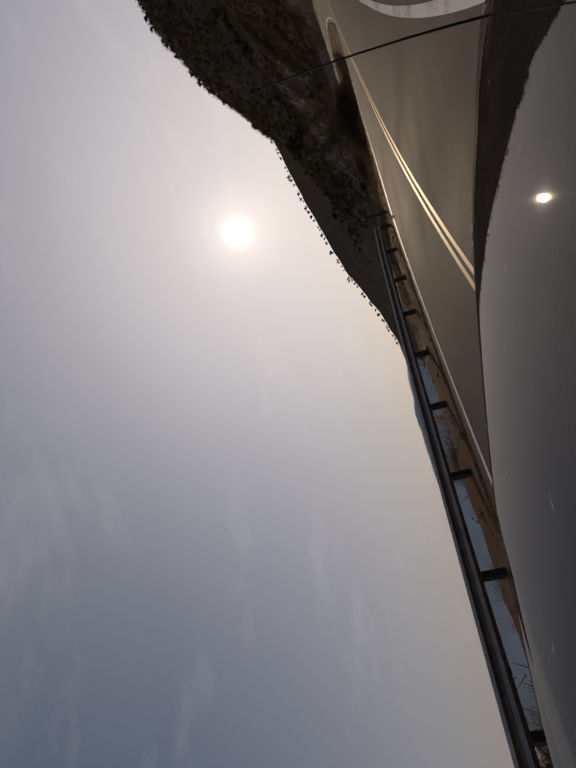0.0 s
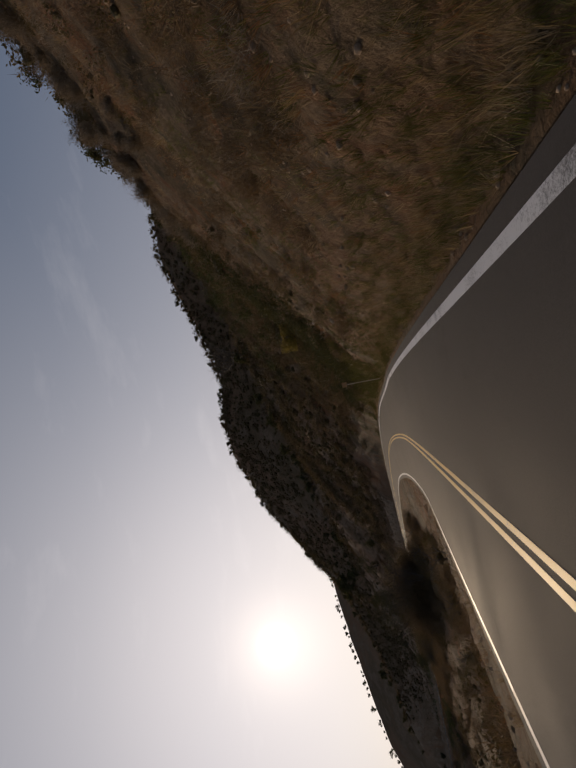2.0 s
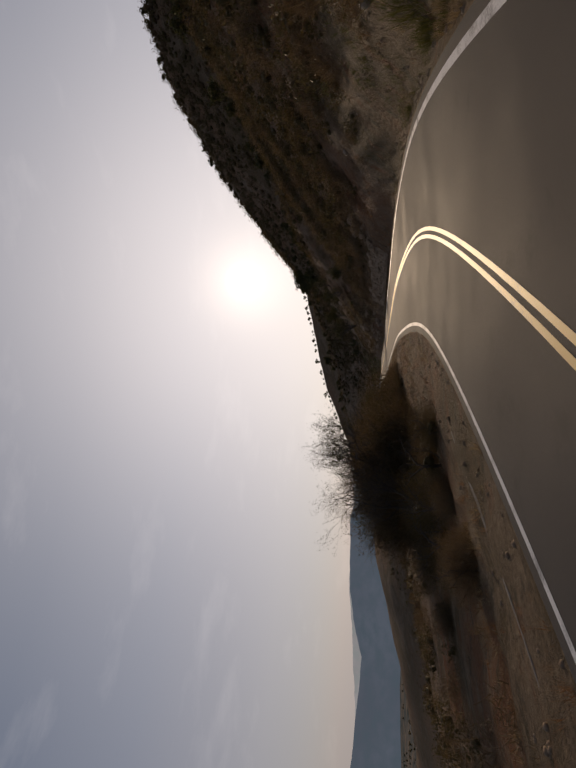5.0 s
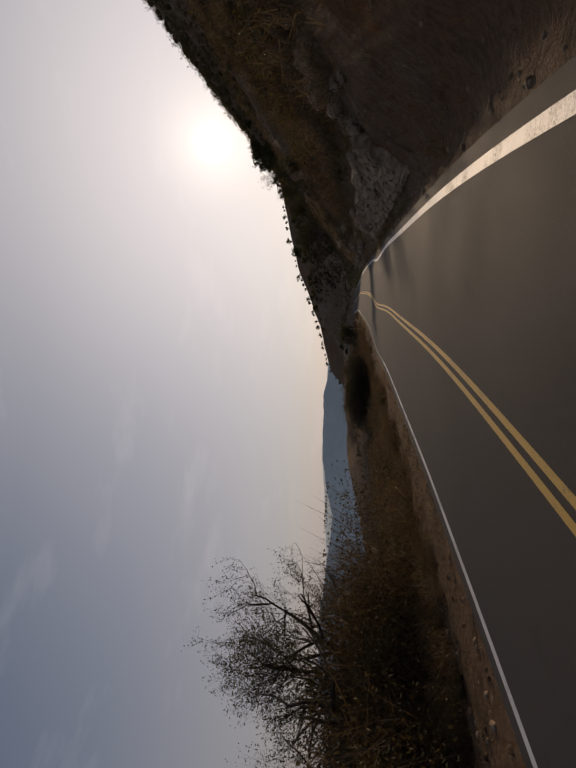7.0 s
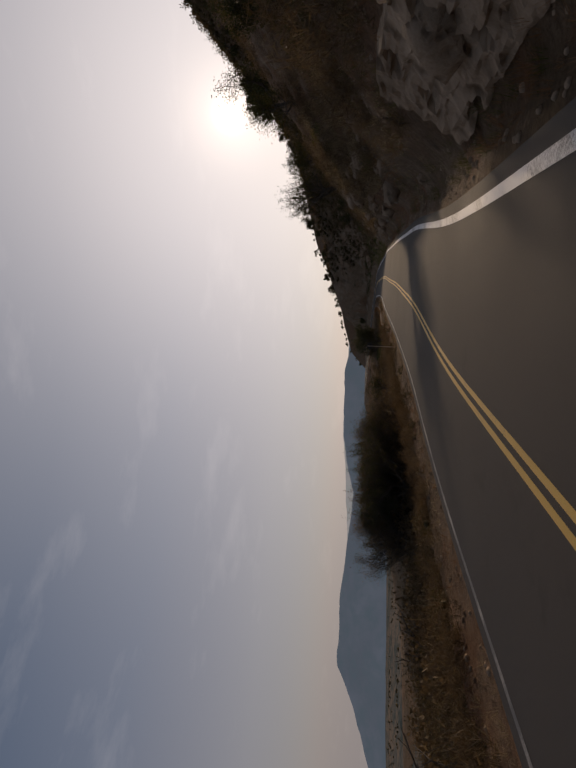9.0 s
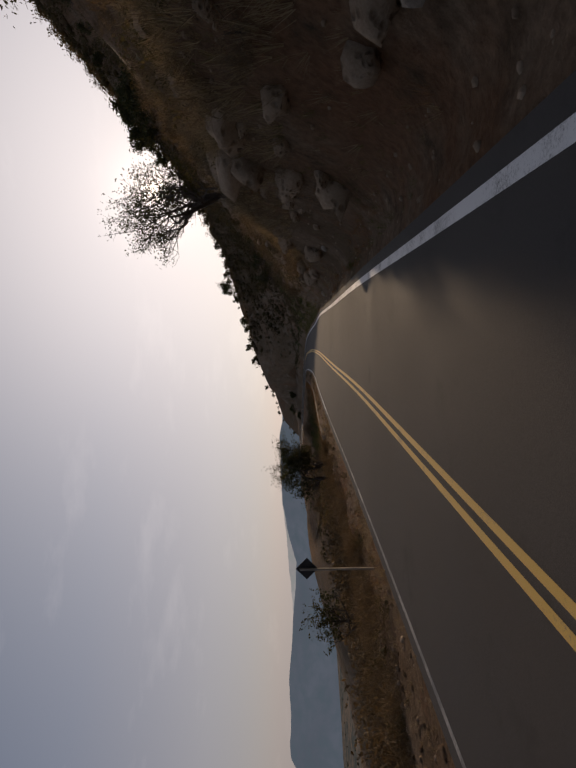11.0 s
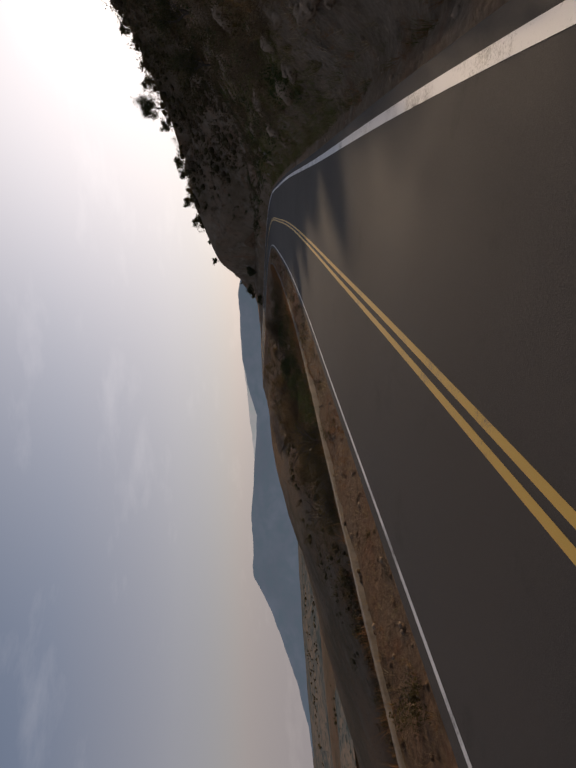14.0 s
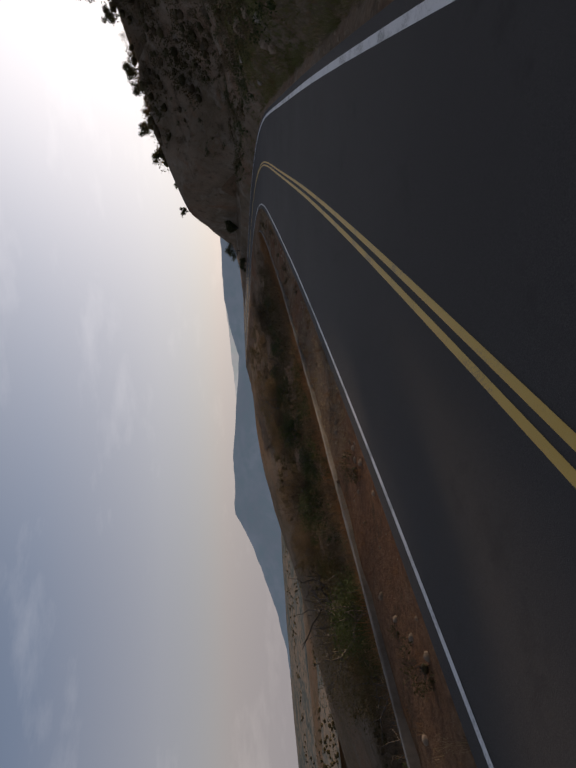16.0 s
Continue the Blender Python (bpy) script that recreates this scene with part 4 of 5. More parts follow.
for i in range(70):
    u = (i + ridge_rng.uniform(0, 1)) / 70
    x, y, z = ridge_place(np.array([u]), np.array([ridge_rng.uniform(-1.5, 1.5)]))[0]
    c = copy_thing((crest_a, crest_b, crest_a)[i % 3], Matrix.Translation((x, y, z - 0.5)) @ Matrix.Rotation(ridge_rng.uniform(0, 6.28), 4, "Z"))
    f = ridge_rng.uniform(0.8, 1.7)
    c.scale = (f, f, f)

# ---- trees by the road ----
lone = make_tree("tree", 203, "spreading half-bare tree on top of the road cut", 4.2, depth=6, fork=3, leaves=2, leaf=0.034, trunk=0.22, bend=0.22, lean=(-0.25, -0.1), scatter=0.04)
stand(lone, 144.5, 7.2, 0.4, 1.55, 0.1)
stand(make_tree("tree", 207, "leafy tree on the crest against the sun", 3.2, depth=5, fork=3, leaves=5, leaf=0.05, trunk=0.2, scatter=0.22), 121, 10.5, 1.0)
stand(make_tree("tree", 211, "leafy tree on the slope against the sun", 4.8, depth=5, fork=3, leaves=6, leaf=0.07, trunk=0.18, scatter=0.2), 165, 13.5, 2.0)
stand(make_tree("tree", 210, "leafy tree on top of the road cut", 5.2, depth=5, fork=3, leaves=5, leaf=0.055, trunk=0.2, scatter=0.22), 134.6, 11.0, 1.4)
for i, (s, d, f) in enumerate(((178, 26, 1.2), (184, 28, 1.5), (190, 27, 1.2), (195, 30, 1.6), (199, 33, 1.4), (206, 31, 1.2), (170, 24, 1.2))):
    copy_at((crest_b, crest_a)[i % 2], s, d, i * 1.3, f, 0.15)
stand(make_tree("tree", 212, "broad leafy tree on the crest beyond the bend", 5.2, depth=5, fork=3, leaves=7, leaf=0.10, trunk=0.16, scatter=0.24), 241, 27, 0.7)
stand(make_tree("tree", 208, "thin-leaved tree on the crest", 3.4, depth=5, fork=3, leaves=4, leaf=0.05, trunk=0.25, scatter=0.2), 199, 11.0, 0.3)
stand(make_tree("tree", 209, "leafy tree near the crest above the road", 2.6, depth=5, fork=3, leaves=4, leaf=0.045, trunk=0.2), 194, 12.5, 2.3)
VERGE = "small trees on the valley verge"
stand(make_tree("tree", 301, "small dense dark tree on the valley verge", 3.9, depth=6, fork=3, leaves=7, leaf=0.030, trunk=0.13, bend=0.24, lean=(0, 0), scatter=0.09, group=VERGE), 150.4, -5.6, 0.0, 1.0, 0.1).scale = (1.3, 1.3, 1.0)
stand(make_tree("tree", 302, "thin leaning tree with sparse leaves on the verge", 3.6, depth=5, fork=3, leaves=4, leaf=0.04, trunk=0.35, bend=0.2, lean=(-0.1, -0.1), scatter=0.05, group=VERGE), 149.0, -6.2, 1.0, 1.0, 0.1)
LEFT_TREES = "tall trees on the slope below the road"
stand(make_tree("tree", 311, "tree with sparse small leaves at the valley edge", 8.2, depth=7, fork=3, leaves=2, leaf=0.034, trunk=0.22, bend=0.17, scatter=0.03, group=LEFT_TREES), 90, -11.0, 0.3)
stand(make_tree("tree", 312, "low half-bare tree at the road's valley edge", 4.3, depth=6, fork=3, leaves=1, leaf=0.030, trunk=0.25, bend=0.18, scatter=0.03, group=LEFT_TREES), 91.5, -9.2, 1.3)
for i, (s, d, h) in enumerate(((96, -11, 4.4), (93, -11.5, 4.8), (98.5, -14, 3.6), (80, -10.5, 5.5), (76, -11, 5.0))):
    stand(make_tree("tree", 320 + i, "leafless grey-brown tree with many fine twigs", h, depth=6, fork=3, leaves=0, trunk=0.24, bend=0.13, bark=BARK, group=LEFT_TREES), s, d, i * 1.1)
stand(make_tree("tree", 340, "bare winter tree on the slope above the bend", 8.0, depth=7, fork=3, leaves=0, trunk=0.2, bend=0.12, bark=BARK), 82, 31, 0.0)
for i, (s, d, h) in enumerate(((32, 19, 1.6), (36, 21, 1.9), (28, 21, 1.7), (40, 22, 1.5))):
    stand(make_tree("tree", 350 + i, "leafless grey bush-like tree on the bank top", h, depth=5, fork=4, leaves=0, trunk=0.12, bend=0.15, bark=PALE_BARK, group="bare shrubs on the bank"), s, d, i)
stand(make_tree("tree", 360, "thin leafy sapling on the valley verge", 2.4, depth=4, fork=3, leaves=5, leaf=0.045, trunk=0.45, bend=0.12, scatter=0.1), 138.0, -7.8, 0.0)
stand(make_tree("tree", 361, "thin half-bare tree on the valley verge", 3.0, depth=5, fork=3, leaves=2, leaf=0.035, trunk=0.2, bend=0.16), 158.0, -10.5, 0.0)


# ---- shrubs that can be told apart ----
def make_shrub(name, seed, label, size, mat, group="", leaves=1500, leaf=0.035, twigs=False):
    r = np.random.default_rng(seed)
    root = tagged(new(name), label, "shrub", group)
    (V, F), _ = tree_parts(seed, size * 1.0, depth=3, fork=3, leaves=0, trunk=0.06, bend=0.25)
    st = new("wood", fast_mesh("wood", V, F, BARK, True))
    st.parent = root
    LV, LF = twig_ball(r, leaves, leaf) if twigs else leaf_ball(r, leaves, leaf, 0.0, 3, 0.16)
    LV = LV * size * (1.0, 1.0, 0.85)
    fo = new("brush" if twigs else "foliage", fast_mesh("foliage", LV, LF, mat))
    fo.parent = root
    return root


stand(make_shrub("shrub", 401, "bright yellow-green shrub on the hillside", 1.9, YELLOW_LEAF, leaves=5200, leaf=0.034), 52.9, 10.4, 0.0, 1.0, -0.5)
HEDGE = "dark shrubs along the valley edge"
hedge_a = make_shrub("shrub", 402, "tall dark green leafy shrub on the valley verge", 2.4, SCRUB, HEDGE, 6500, 0.011)
hedge_b = make_shrub("shrub", 403, "tall brown half-bare shrub on the valley verge", 2.0, BROWN_SCRUB, HEDGE, 4600, 0.0026, True)
stand(hedge_a, 126, -10.5, 0.0)
stand(hedge_b, 129, -9.4, 1.0)
green_bush = make_shrub("shrub", 410, "round dark green bush on the valley slope", 1.7, BUSH_GREEN, "green bushes on the valley slope", 5200, 0.022)
stand(green_bush, 181.6, -8.4, 0.0, 1.0, 0.1)
green_rng = random.Random(19)
for s, d, f in ((182.9, -9.3, 1.1), (178.6, -6.7, 0.55), (171.5, -7.4, 0.5), (187.5, -10.2, 1.0), (189.5, -12.0, 1.2), (196, -13, 1.0), (163, -9, 0.6), (205, -15, 1.2)):
    copy_at(green_bush, s, d, s, f, 0.1)
for i in range(26):
    copy_at(green_bush, green_rng.uniform(186, 240), -green_rng.uniform(10, 26), green_rng.uniform(0, 6.28), green_rng.uniform(0.4, 0.9), 0.15)
BRUSH = "tall bushes along the valley edge"
brush_a = make_tree("bush", 431, "tall half-bare bush with small dark leaves on the valley verge", 3.0, depth=5, fork=3, leaves=3, leaf=0.024, trunk=0.12, bend=0.2, scatter=0.06, stems=4, category="bush", group=BRUSH)
brush_b = make_tree("bush", 432, "tall leafless brown bush on the valley verge", 3.0, depth=6, fork=3, leaves=1, leaf=0.022, trunk=0.10, bend=0.2, scatter=0.04, stems=4, category="bush", group=BRUSH, leaf_mat=HIGH_SCRUB)
stand(brush_a, 121.0, -8.6, 0.0)
stand(brush_b, 122.5, -8.2, 1.0)
for i in range(20):
    copy_at((brush_a, brush_b)[i % 2], 119.4 + i * 0.42 + green_rng.uniform(-0.4, 0.4), -green_rng.uniform(7.0, 10.0), green_rng.uniform(0, 6.28), green_rng.uniform(0.85, 1.2), 0.1)
for i in range(26):
    copy_at((hedge_b, hedge_a)[i % 2], rng.uniform(80, 92), -rng.uniform(9.5, 12.0), rng.uniform(0, 6.28), rng.uniform(1.7, 2.3), 0.3)
for i in range(44):
    copy_at((hedge_a, hedge_b, hedge_b)[i % 3], rng.uniform(66, 116), -rng.uniform(7.5, 15), rng.uniform(0, 6.28), rng.uniform(0.5, 0.95), 0.3)
for i in range(30):
    copy_at((hedge_b, hedge_a, hedge_b)[i % 3], rng.uniform(184, 262), -rng.uniform(10, 34), rng.uniform(0, 6.28), rng.uniform(0.7, 1.4), 0.3)
for i in range(8):
    copy_at(hedge_a, rng.uniform(184, 204), -rng.uniform(17, 31), rng.uniform(0, 6.28), rng.uniform(1.2, 1.9), 0.4)
for i in range(16):
    copy_at((hedge_a, hedge_b)[i % 2], rng.uniform(38, 70), -rng.uniform(6, 16), rng.uniform(0, 6.28), rng.uniform(0.35, 0.8), 0.1)
edge_rng = random.Random(77)
for i in range(26):
    copy_at((hedge_b, hedge_b, hedge_a)[i % 3], 128 + i * 2.1 + edge_rng.uniform(-1, 1), -edge_rng.uniform(9.5, 15), edge_rng.uniform(0, 6.28), edge_rng.uniform(0.4, 0.62), 0.2)
for s, d, f in ((192, -16.5, 1.5), (194.5, -18, 1.6), (190, -17.5, 1.4), (163, -12, 1.1), (166, -12.5, 1.0), (200, -28, 2.0), (203, -30, 1.8)):
    copy_at(hedge_a, s, d, s, f, 0.3)
for i in range(34):
    copy_at((hedge_b, hedge_a)[i % 2], rng.uniform(-56, 4), -rng.uniform(5.8, 9.0), rng.uniform(0, 6.28), rng.uniform(0.35, 0.6), 0.2)
grey = make_shrub("twiggy_bush", 407, "leafless grey twiggy bush on the bank top", 1.3, GREY_TWIG, "bare grey bushes on the bank top", 1500, 0.006, True)
stand(grey, 38, 19.0)
for i in range(44):
    copy_at(grey, rng.uniform(26, 52), rng.uniform(15, 25), rng.uniform(0, 6.28), rng.uniform(0.5, 1.2), 0.1)
BANK_GROUP = "shrubs on the road bank"
bank_a = make_shrub("low_bush", 404, "low green shrub on the road bank", 0.6, GREEN, BANK_GROUP, 500, 0.045)
bank_b = make_shrub("low_bush", 405, "low dry brown shrub on the road bank", 0.6, BROWN_SCRUB, BANK_GROUP, 500, 0.012, True)
stand(bank_a, 44, 5.2)
stand(bank_b, 41, 5.8)
for i in range(70):
    copy_at((bank_a, bank_b, bank_b)[i % 3], rng.uniform(0, 222), rng.uniform(4.7, 11), rng.uniform(0, 6.28), rng.uniform(0.5, 1.5), 0.05)
verge_b = make_shrub("low_bush", 406, "small dark tuft-like shrub on the verge", 0.4, SCRUB, "small shrubs on the verge", 300, 0.06)
stand(verge_b, 160, -3.8)
for i in range(46):
    copy_at(verge_b, rng.uniform(110, 222), -rng.uniform(3.55, 4.3), rng.uniform(0, 6.28), rng.uniform(0.35, 0.9), 0.03)

# ---- rocks ----
STONES = [boulder_shape(rng, 0.4) for _ in range(4)]
stone_mesh = [fast_mesh("rock", V, F, PALE_ROCK if i < 2 else ROCK, True) for i, (V, F) in enumerate(STONES)]
for i in range(60):
    s, d = rng.uniform(0, 222), rng.uniform(4.0, 8.5)
    ob = tagged(new("rock", stone_mesh[i % 4]), "pale stone lying on the bank" if i % 4 < 2 else "grey stone lying on the bank", "rock", "stones on the bank")
    x, y, z = ground_at(s, d)[0]
    f = rng.uniform(0.08, 0.28)
    ob.matrix_world = Matrix.Translation((x, y, z + f * 0.1)) @ Matrix.Rotation(rng.uniform(0, 6.28), 4, "Z") @ Matrix.Scale(f, 4)


for s, d, f in ((151.5, -4.5, 0.16), (152.2, -4.7, 0.2), (152.6, -4.3, 0.13), (154.0, -4.9, 0.15)):
    ob = tagged(new("rock", stone_mesh[0]), "pale stone lying on the valley verge", "rock", "stones on the verge")
    x, y, z = ground_at(s, d)[0]
    ob.matrix_world = Matrix.Translation((x, y, z + f * 0.1)) @ Matrix.Rotation(s, 4, "Z") @ Matrix.Scale(f, 4)


def rock_face(s0, s1, base, height, seed, label, foot=4.0, back=2.4, calm=1.0):
    """A cut of bare layered rock leaning back into the bank, from base to base + height over the road."""
    s = np.arange(s0, s1, 0.11)
    v = np.concatenate([np.linspace(0, 1, 27), [1.03, 0.98]])
    SS, VV = np.meshgrid(s, v, indexing="ij")
    edge = np.minimum(1, np.minimum(SS - s0, s1 - SS) / 2.0 + 0.05)
    hh = height * (0.8 + 0.45 * calm * fbm(SS, SS * 0, 0.35, 4, seed)) * edge
    beds = VV * height * 2.6 + 0.8 * fbm(SS, VV * 2, 0.25, 3, seed + 3)
    ledge = 0.10 * (np.floor(beds) - beds + 0.5)
    blocks = np.floor(fbm(SS, VV * 2.2, 0.55, 2, seed + 1) * 5) / 5
    pits = np.clip(fbm(SS * 2.2, VV * 5, 1.0, 2, seed + 5) - 0.38, 0, 1) * 1.1
    D = foot + VV * 0.75 - 0.30 * calm * blocks * edge + ledge * calm + pits - 0.12 * fbm(SS, VV * 6, 2.2, 4, seed + 2) + 0.9 * (1 - edge)
    D[:, -2] += back * 0.5
    D[:, -1] += back
    th = np.interp(SS, S, TH)
    X, Y = np.interp(SS, S, RX) + D * np.cos(th), np.interp(SS, S, RY) - D * np.sin(th)
    Z = np.interp(SS, S, RZ) - 4.5 * np.interp(SS, S, BANK) + base + hh * VV + 0.05 * fbm(SS, VV * 5, 1.7, 3, seed + 7)
    return tagged(grid_mesh("rock_face", np.stack([X, Y, Z], -1)[:, ::-1], ROCK, False), label, "rock", kind="structure")


rock_face(89, 111, 0.05, 1.75, 31.0, "pitted grey-brown rock cut at the roadside", 3.95, calm=0.4)
rock_face(117, 124, 0.1, 1.7, 33.0, "grey-brown rock outcrop at the roadside", 4.3)
rock_face(130.5, 138.5, 0.2, 1.9, 34.0, "grey-brown rock cut at the roadside", 4.4)
rock_face(154, 163, 0.4, 1.7, 35.0, "grey-brown rock outcrop at the roadside", 4.6)
rock_face(168, 176, 0.5, 1.4, 36.0, "grey rock outcrop among the grass", 4.8)


BOULDERS = [boulder_shape(rng, 0.55, 2) for _ in range(5)]
boulder_mesh = [fast_mesh("boulder", V, F, ROCK) for V, F in BOULDERS]
block_rng = random.Random(44)
for i in range(150):
    s0 = block_rng.choice((92, 104, 119, 125, 131, 134, 137, 143, 150, 157, 166, 172, 186, 200)) + block_rng.gauss(0, 2.2)
    d0 = 4.6 + abs(block_rng.gauss(0, 1.8))
    f = block_rng.uniform(0.12, 0.32) if i % 4 else block_rng.uniform(0.35, 0.6)
    ob = tagged(new("boulder", boulder_mesh[i % 5]), "angular grey-brown boulder set in the earth bank", "boulder", "boulders in the road cut")
    x, y, z = ground_at(s0, d0)[0]
    turn = Matrix.Rotation(block_rng.uniform(0, 6.28), 4, "Z") @ Matrix.Rotation(block_rng.uniform(-0.4, 0.4), 4, "X")
    ob.matrix_world = Matrix.Translation((x, y, z + f * 0.05)) @ turn @ Matrix.Diagonal((f * 1.3, f, f, 1.0))

cover("foot_grass", "rusty dead grass along the foot of the road cut", "grass", 3200, 84, 168, 3.45, 6.0, 0.08, 0.30, TUFTS, RUST, 1.2, tilt=0.45, patch=(59.0, -0.05), sink=0.02)
cover("cut_grass", "pale dry grass on the road cut", "grass", 3000, 84, 190, 4.0, 9.0, 0.10, 0.34, TUFTS, STRAW, 1.1, tilt=0.45, patch=(60.0, 0.0), sink=0.02)
cover("cut_scrub", "low dry scrub on the road cut", "scrub", 500, 84, 190, 4.8, 10.0, 0.18, 0.5, TWIG_BALLS, BROWN_SCRUB, 1.0, patch=(61.0, -0.1), sink=0.08)

cover("brow_scrub", "brown dry scrub on the slope behind the kerb", "scrub", 700, 150, 206, -5.7, -15, 0.22, 0.6, TWIG_BALLS, BROWN_SCRUB, 1.0, sink=0.08)
cover("brow_green_scrub", "low dark green scrub on the slope behind the kerb", "scrub", 420, 150, 206, -6.0, -16, 0.25, 0.65, FINE_BALLS, BUSH_GREEN, 1.0, patch=(62.0, -0.1), sink=0.1)
cover("brow_grass", "rusty grass on the slope behind the kerb", "grass", 3000, 150, 206, -5.4, -12, 0.12, 0.38, TUFTS, RUST, 1.0, tilt=0.4, patch=(63.0, -0.15), sink=0.03)


# ---- made things along the road ----
def box(bm, x0, x1, y0, y1, z0, z1, bevel=0.0):
    vs = [bm.verts.new(p) for p in ((x0, y0, z0), (x1, y0, z0), (x1, y1, z0), (x0, y1, z0), (x0, y0, z1), (x1, y0, z1), (x1, y1, z1), (x0, y1, z1))]
    fs = [bm.faces.new([vs[i] for i in f]) for f in ((3, 2, 1, 0), (4, 5, 6, 7), (0, 1, 5, 4), (1, 2, 6, 5), (2, 3, 7, 6), (3, 0, 4, 7))]
    if bevel:
        es = list({e for f in fs for e in f.edges})
        bmesh.ops.bevel(bm, geom=es, offset=bevel, segments=2, affect="EDGES", profile=0.7)


def part(name, bm, material, parent, label="", smooth=False):
    me = bpy.data.meshes.new(name)
    bmesh.ops.recalc_face_normals(bm, faces=bm.faces)
    bm.to_mesh(me)
    bm.free()
    me.materials.append(material)
    if smooth:
        me.polygons.foreach_set("use_smooth", [True] * len(me.polygons))
    ob = new(name, me)
    ob.parent = parent
    if label:
        ob["label"] = label
    return ob


def at_road(ob, s, d, h=0.0, turn=0.0):
    ob.matrix_world = Matrix.Translation(Vector(on_road(s, d, h))) @ Matrix.Rotation(-heading(s) + turn, 4, "Z")
    return ob


def profile_along(name, outline, s0, s1, ds, material, label, category, d0, lift=0.0, wave=0.0):
    """A closed outline of (offset, height) drawn along the road."""
    s = np.arange(s0, s1 + ds / 2, ds)
    o = np.array(outline + outline[:1])
    SS, K = np.meshgrid(s, np.arange(len(o)), indexing="ij")
    D = d0 + o[K, 0] + wave * fbm(SS, K * 0.0, 0.6, 3, 5.0)
    th = np.interp(SS, S, TH)
    X, Y = np.interp(SS, S, RX) + D * np.cos(th), np.interp(SS, S, RY) - D * np.sin(th)
    Z = np.interp(SS, S, RZ) - d0 * np.interp(SS, S, BANK) + lift + o[K, 1] + wave * fbm(SS, K * 1.7, 0.8, 3, 9.0) * (o[K, 1] > 0.05)
    return tagged(grid_mesh(name, np.stack([X, Y, Z], -1), material, False), label, category, kind="structure")


CURB = [(-0.045, -0.4), (0.045, -0.4), (0.045, 0.0), (0.042, 0.07), (0.025, 0.09), (-0.025, 0.09), (-0.042, 0.07), (-0.045, 0.0)]
profile_along("kerb", CURB, 153, 226, 0.5, CONCRETE, "low weathered concrete kerb wall along the valley side", "kerb", -5.05, 0.0, 0.02)
profile_along("kerb", CURB, 49, 63, 0.5, CONCRETE, "low concrete kerb wall on the inside of the bend", "kerb", -4.75, -0.12, 0.02)
WALL = [(-0.16, -0.3), (0.2, -0.3), (0.2, 1.36), (0.17, 1.42), (-0.13, 1.42), (-0.16, 1.36)]
profile_along("retaining_wall", WALL, 138.5, 151.5, 0.4, CONCRETE, "low pale concrete retaining wall under the bank", "wall", 5.7, 0.3, 0.05)


def guard_rail(s0, s1, d, top):
    root = tagged(new("guard_rail"), "dark weathered steel guard rail on posts beside the drop", "guard rail")
    n = int((s1 - s0) / 2)
    beam = [(0.0, 0.0), (0.035, -0.05), (0.0, -0.10), (0.0, -0.15), (0.035, -0.21), (0.0, -0.27), (-0.008, -0.27), (0.027, -0.21), (-0.008, -0.15), (-0.008, -0.10), (0.027, -0.05), (-0.008, 0.0)]
    b = profile_along("beam", beam, s0, s1, 1.0, STEEL, "galvanised steel beam with two waves", "", d, top)
    del b["kind"]
    b.parent = root
    me = None
    for i in range(n + 1):
        s = s0 + i * 2.0
        if me is None:
            bm = bmesh.new()
            box(bm, -0.13, -0.03, -0.06, 0.06, -0.9, top - 0.02, 0.006)
            p = part("post", bm, DARK_STEEL, root)
            me = p.data
        else:
            p = new("post", me)
            p.parent = root
        at_road(p, s, d)
    return root


guard_rail(-48, 2.0, -4.13, 0.60)


def marker_post(s, d, height):
    root = at_road(tagged(new("marker_post"), "dark flat marker post at the end of the rail", "marker post"), s, d)
    bm = bmesh.new()
    box(bm, -0.05, 0.05, -0.02, 0.02, -0.6, height, 0.008)
    q = part("post", bm, DARK_STEEL, root)
    bm = bmesh.new()
    box(bm, -0.04, 0.04, -0.027, -0.0215, height - 0.22, height - 0.08, 0.002)
    part("reflector", bm, SIGN_TAN, root, "small faded reflector plate")
    return root


marker_post(3.4, -4.28, 1.1)


def road_sign(s, d, low, mid, size, diamond, plate_mat, post_mat, label, turn=0.0):
    root = tagged(new("road_sign"), label, "road sign")
    root.matrix_world = Matrix.Translation(Vector(ground_at(s, d)[0])) @ Matrix.Rotation(-heading(s) + turn, 4, "Z")
    bm = bmesh.new()
    box(bm, -0.022, 0.022, -0.03, 0.03, low, mid + size * 0.45, 0.005)
    part("post", bm, post_mat, root)
    bm = bmesh.new()
    box(bm, -size / 2, size / 2, -0.045, -0.033, -size / 2, size / 2, 0.004)
    m = Matrix.Translation((0, 0, mid)) @ Matrix.Rotation(radians(45 if diamond else 0), 4, "Y")
    bmesh.ops.transform(bm, matrix=m, verts=bm.verts)
    plate = part("plate", bm, plate_mat, root)
    for z in (-0.12, 0.12):
        bm = bmesh.new()
        box(bm, -0.012, 0.012, -0.05, -0.0455, mid + z - 0.012, mid + z + 0.012, 0.003)
        part("bolt", bm, STEEL, plate, "small steel bolt head")
    return root


road_sign(40.4, 3.6, -0.3, 2.32, 0.30, False, SIGN_TAN, POST_WOOD, "faded tan square sign on a pale post at the bend")
road_sign(133.7, -4.0, -0.9, 1.6, 0.38, True, DARK_STEEL, POST_WOOD, "dark diamond road sign seen from behind on a thin post", math.pi)


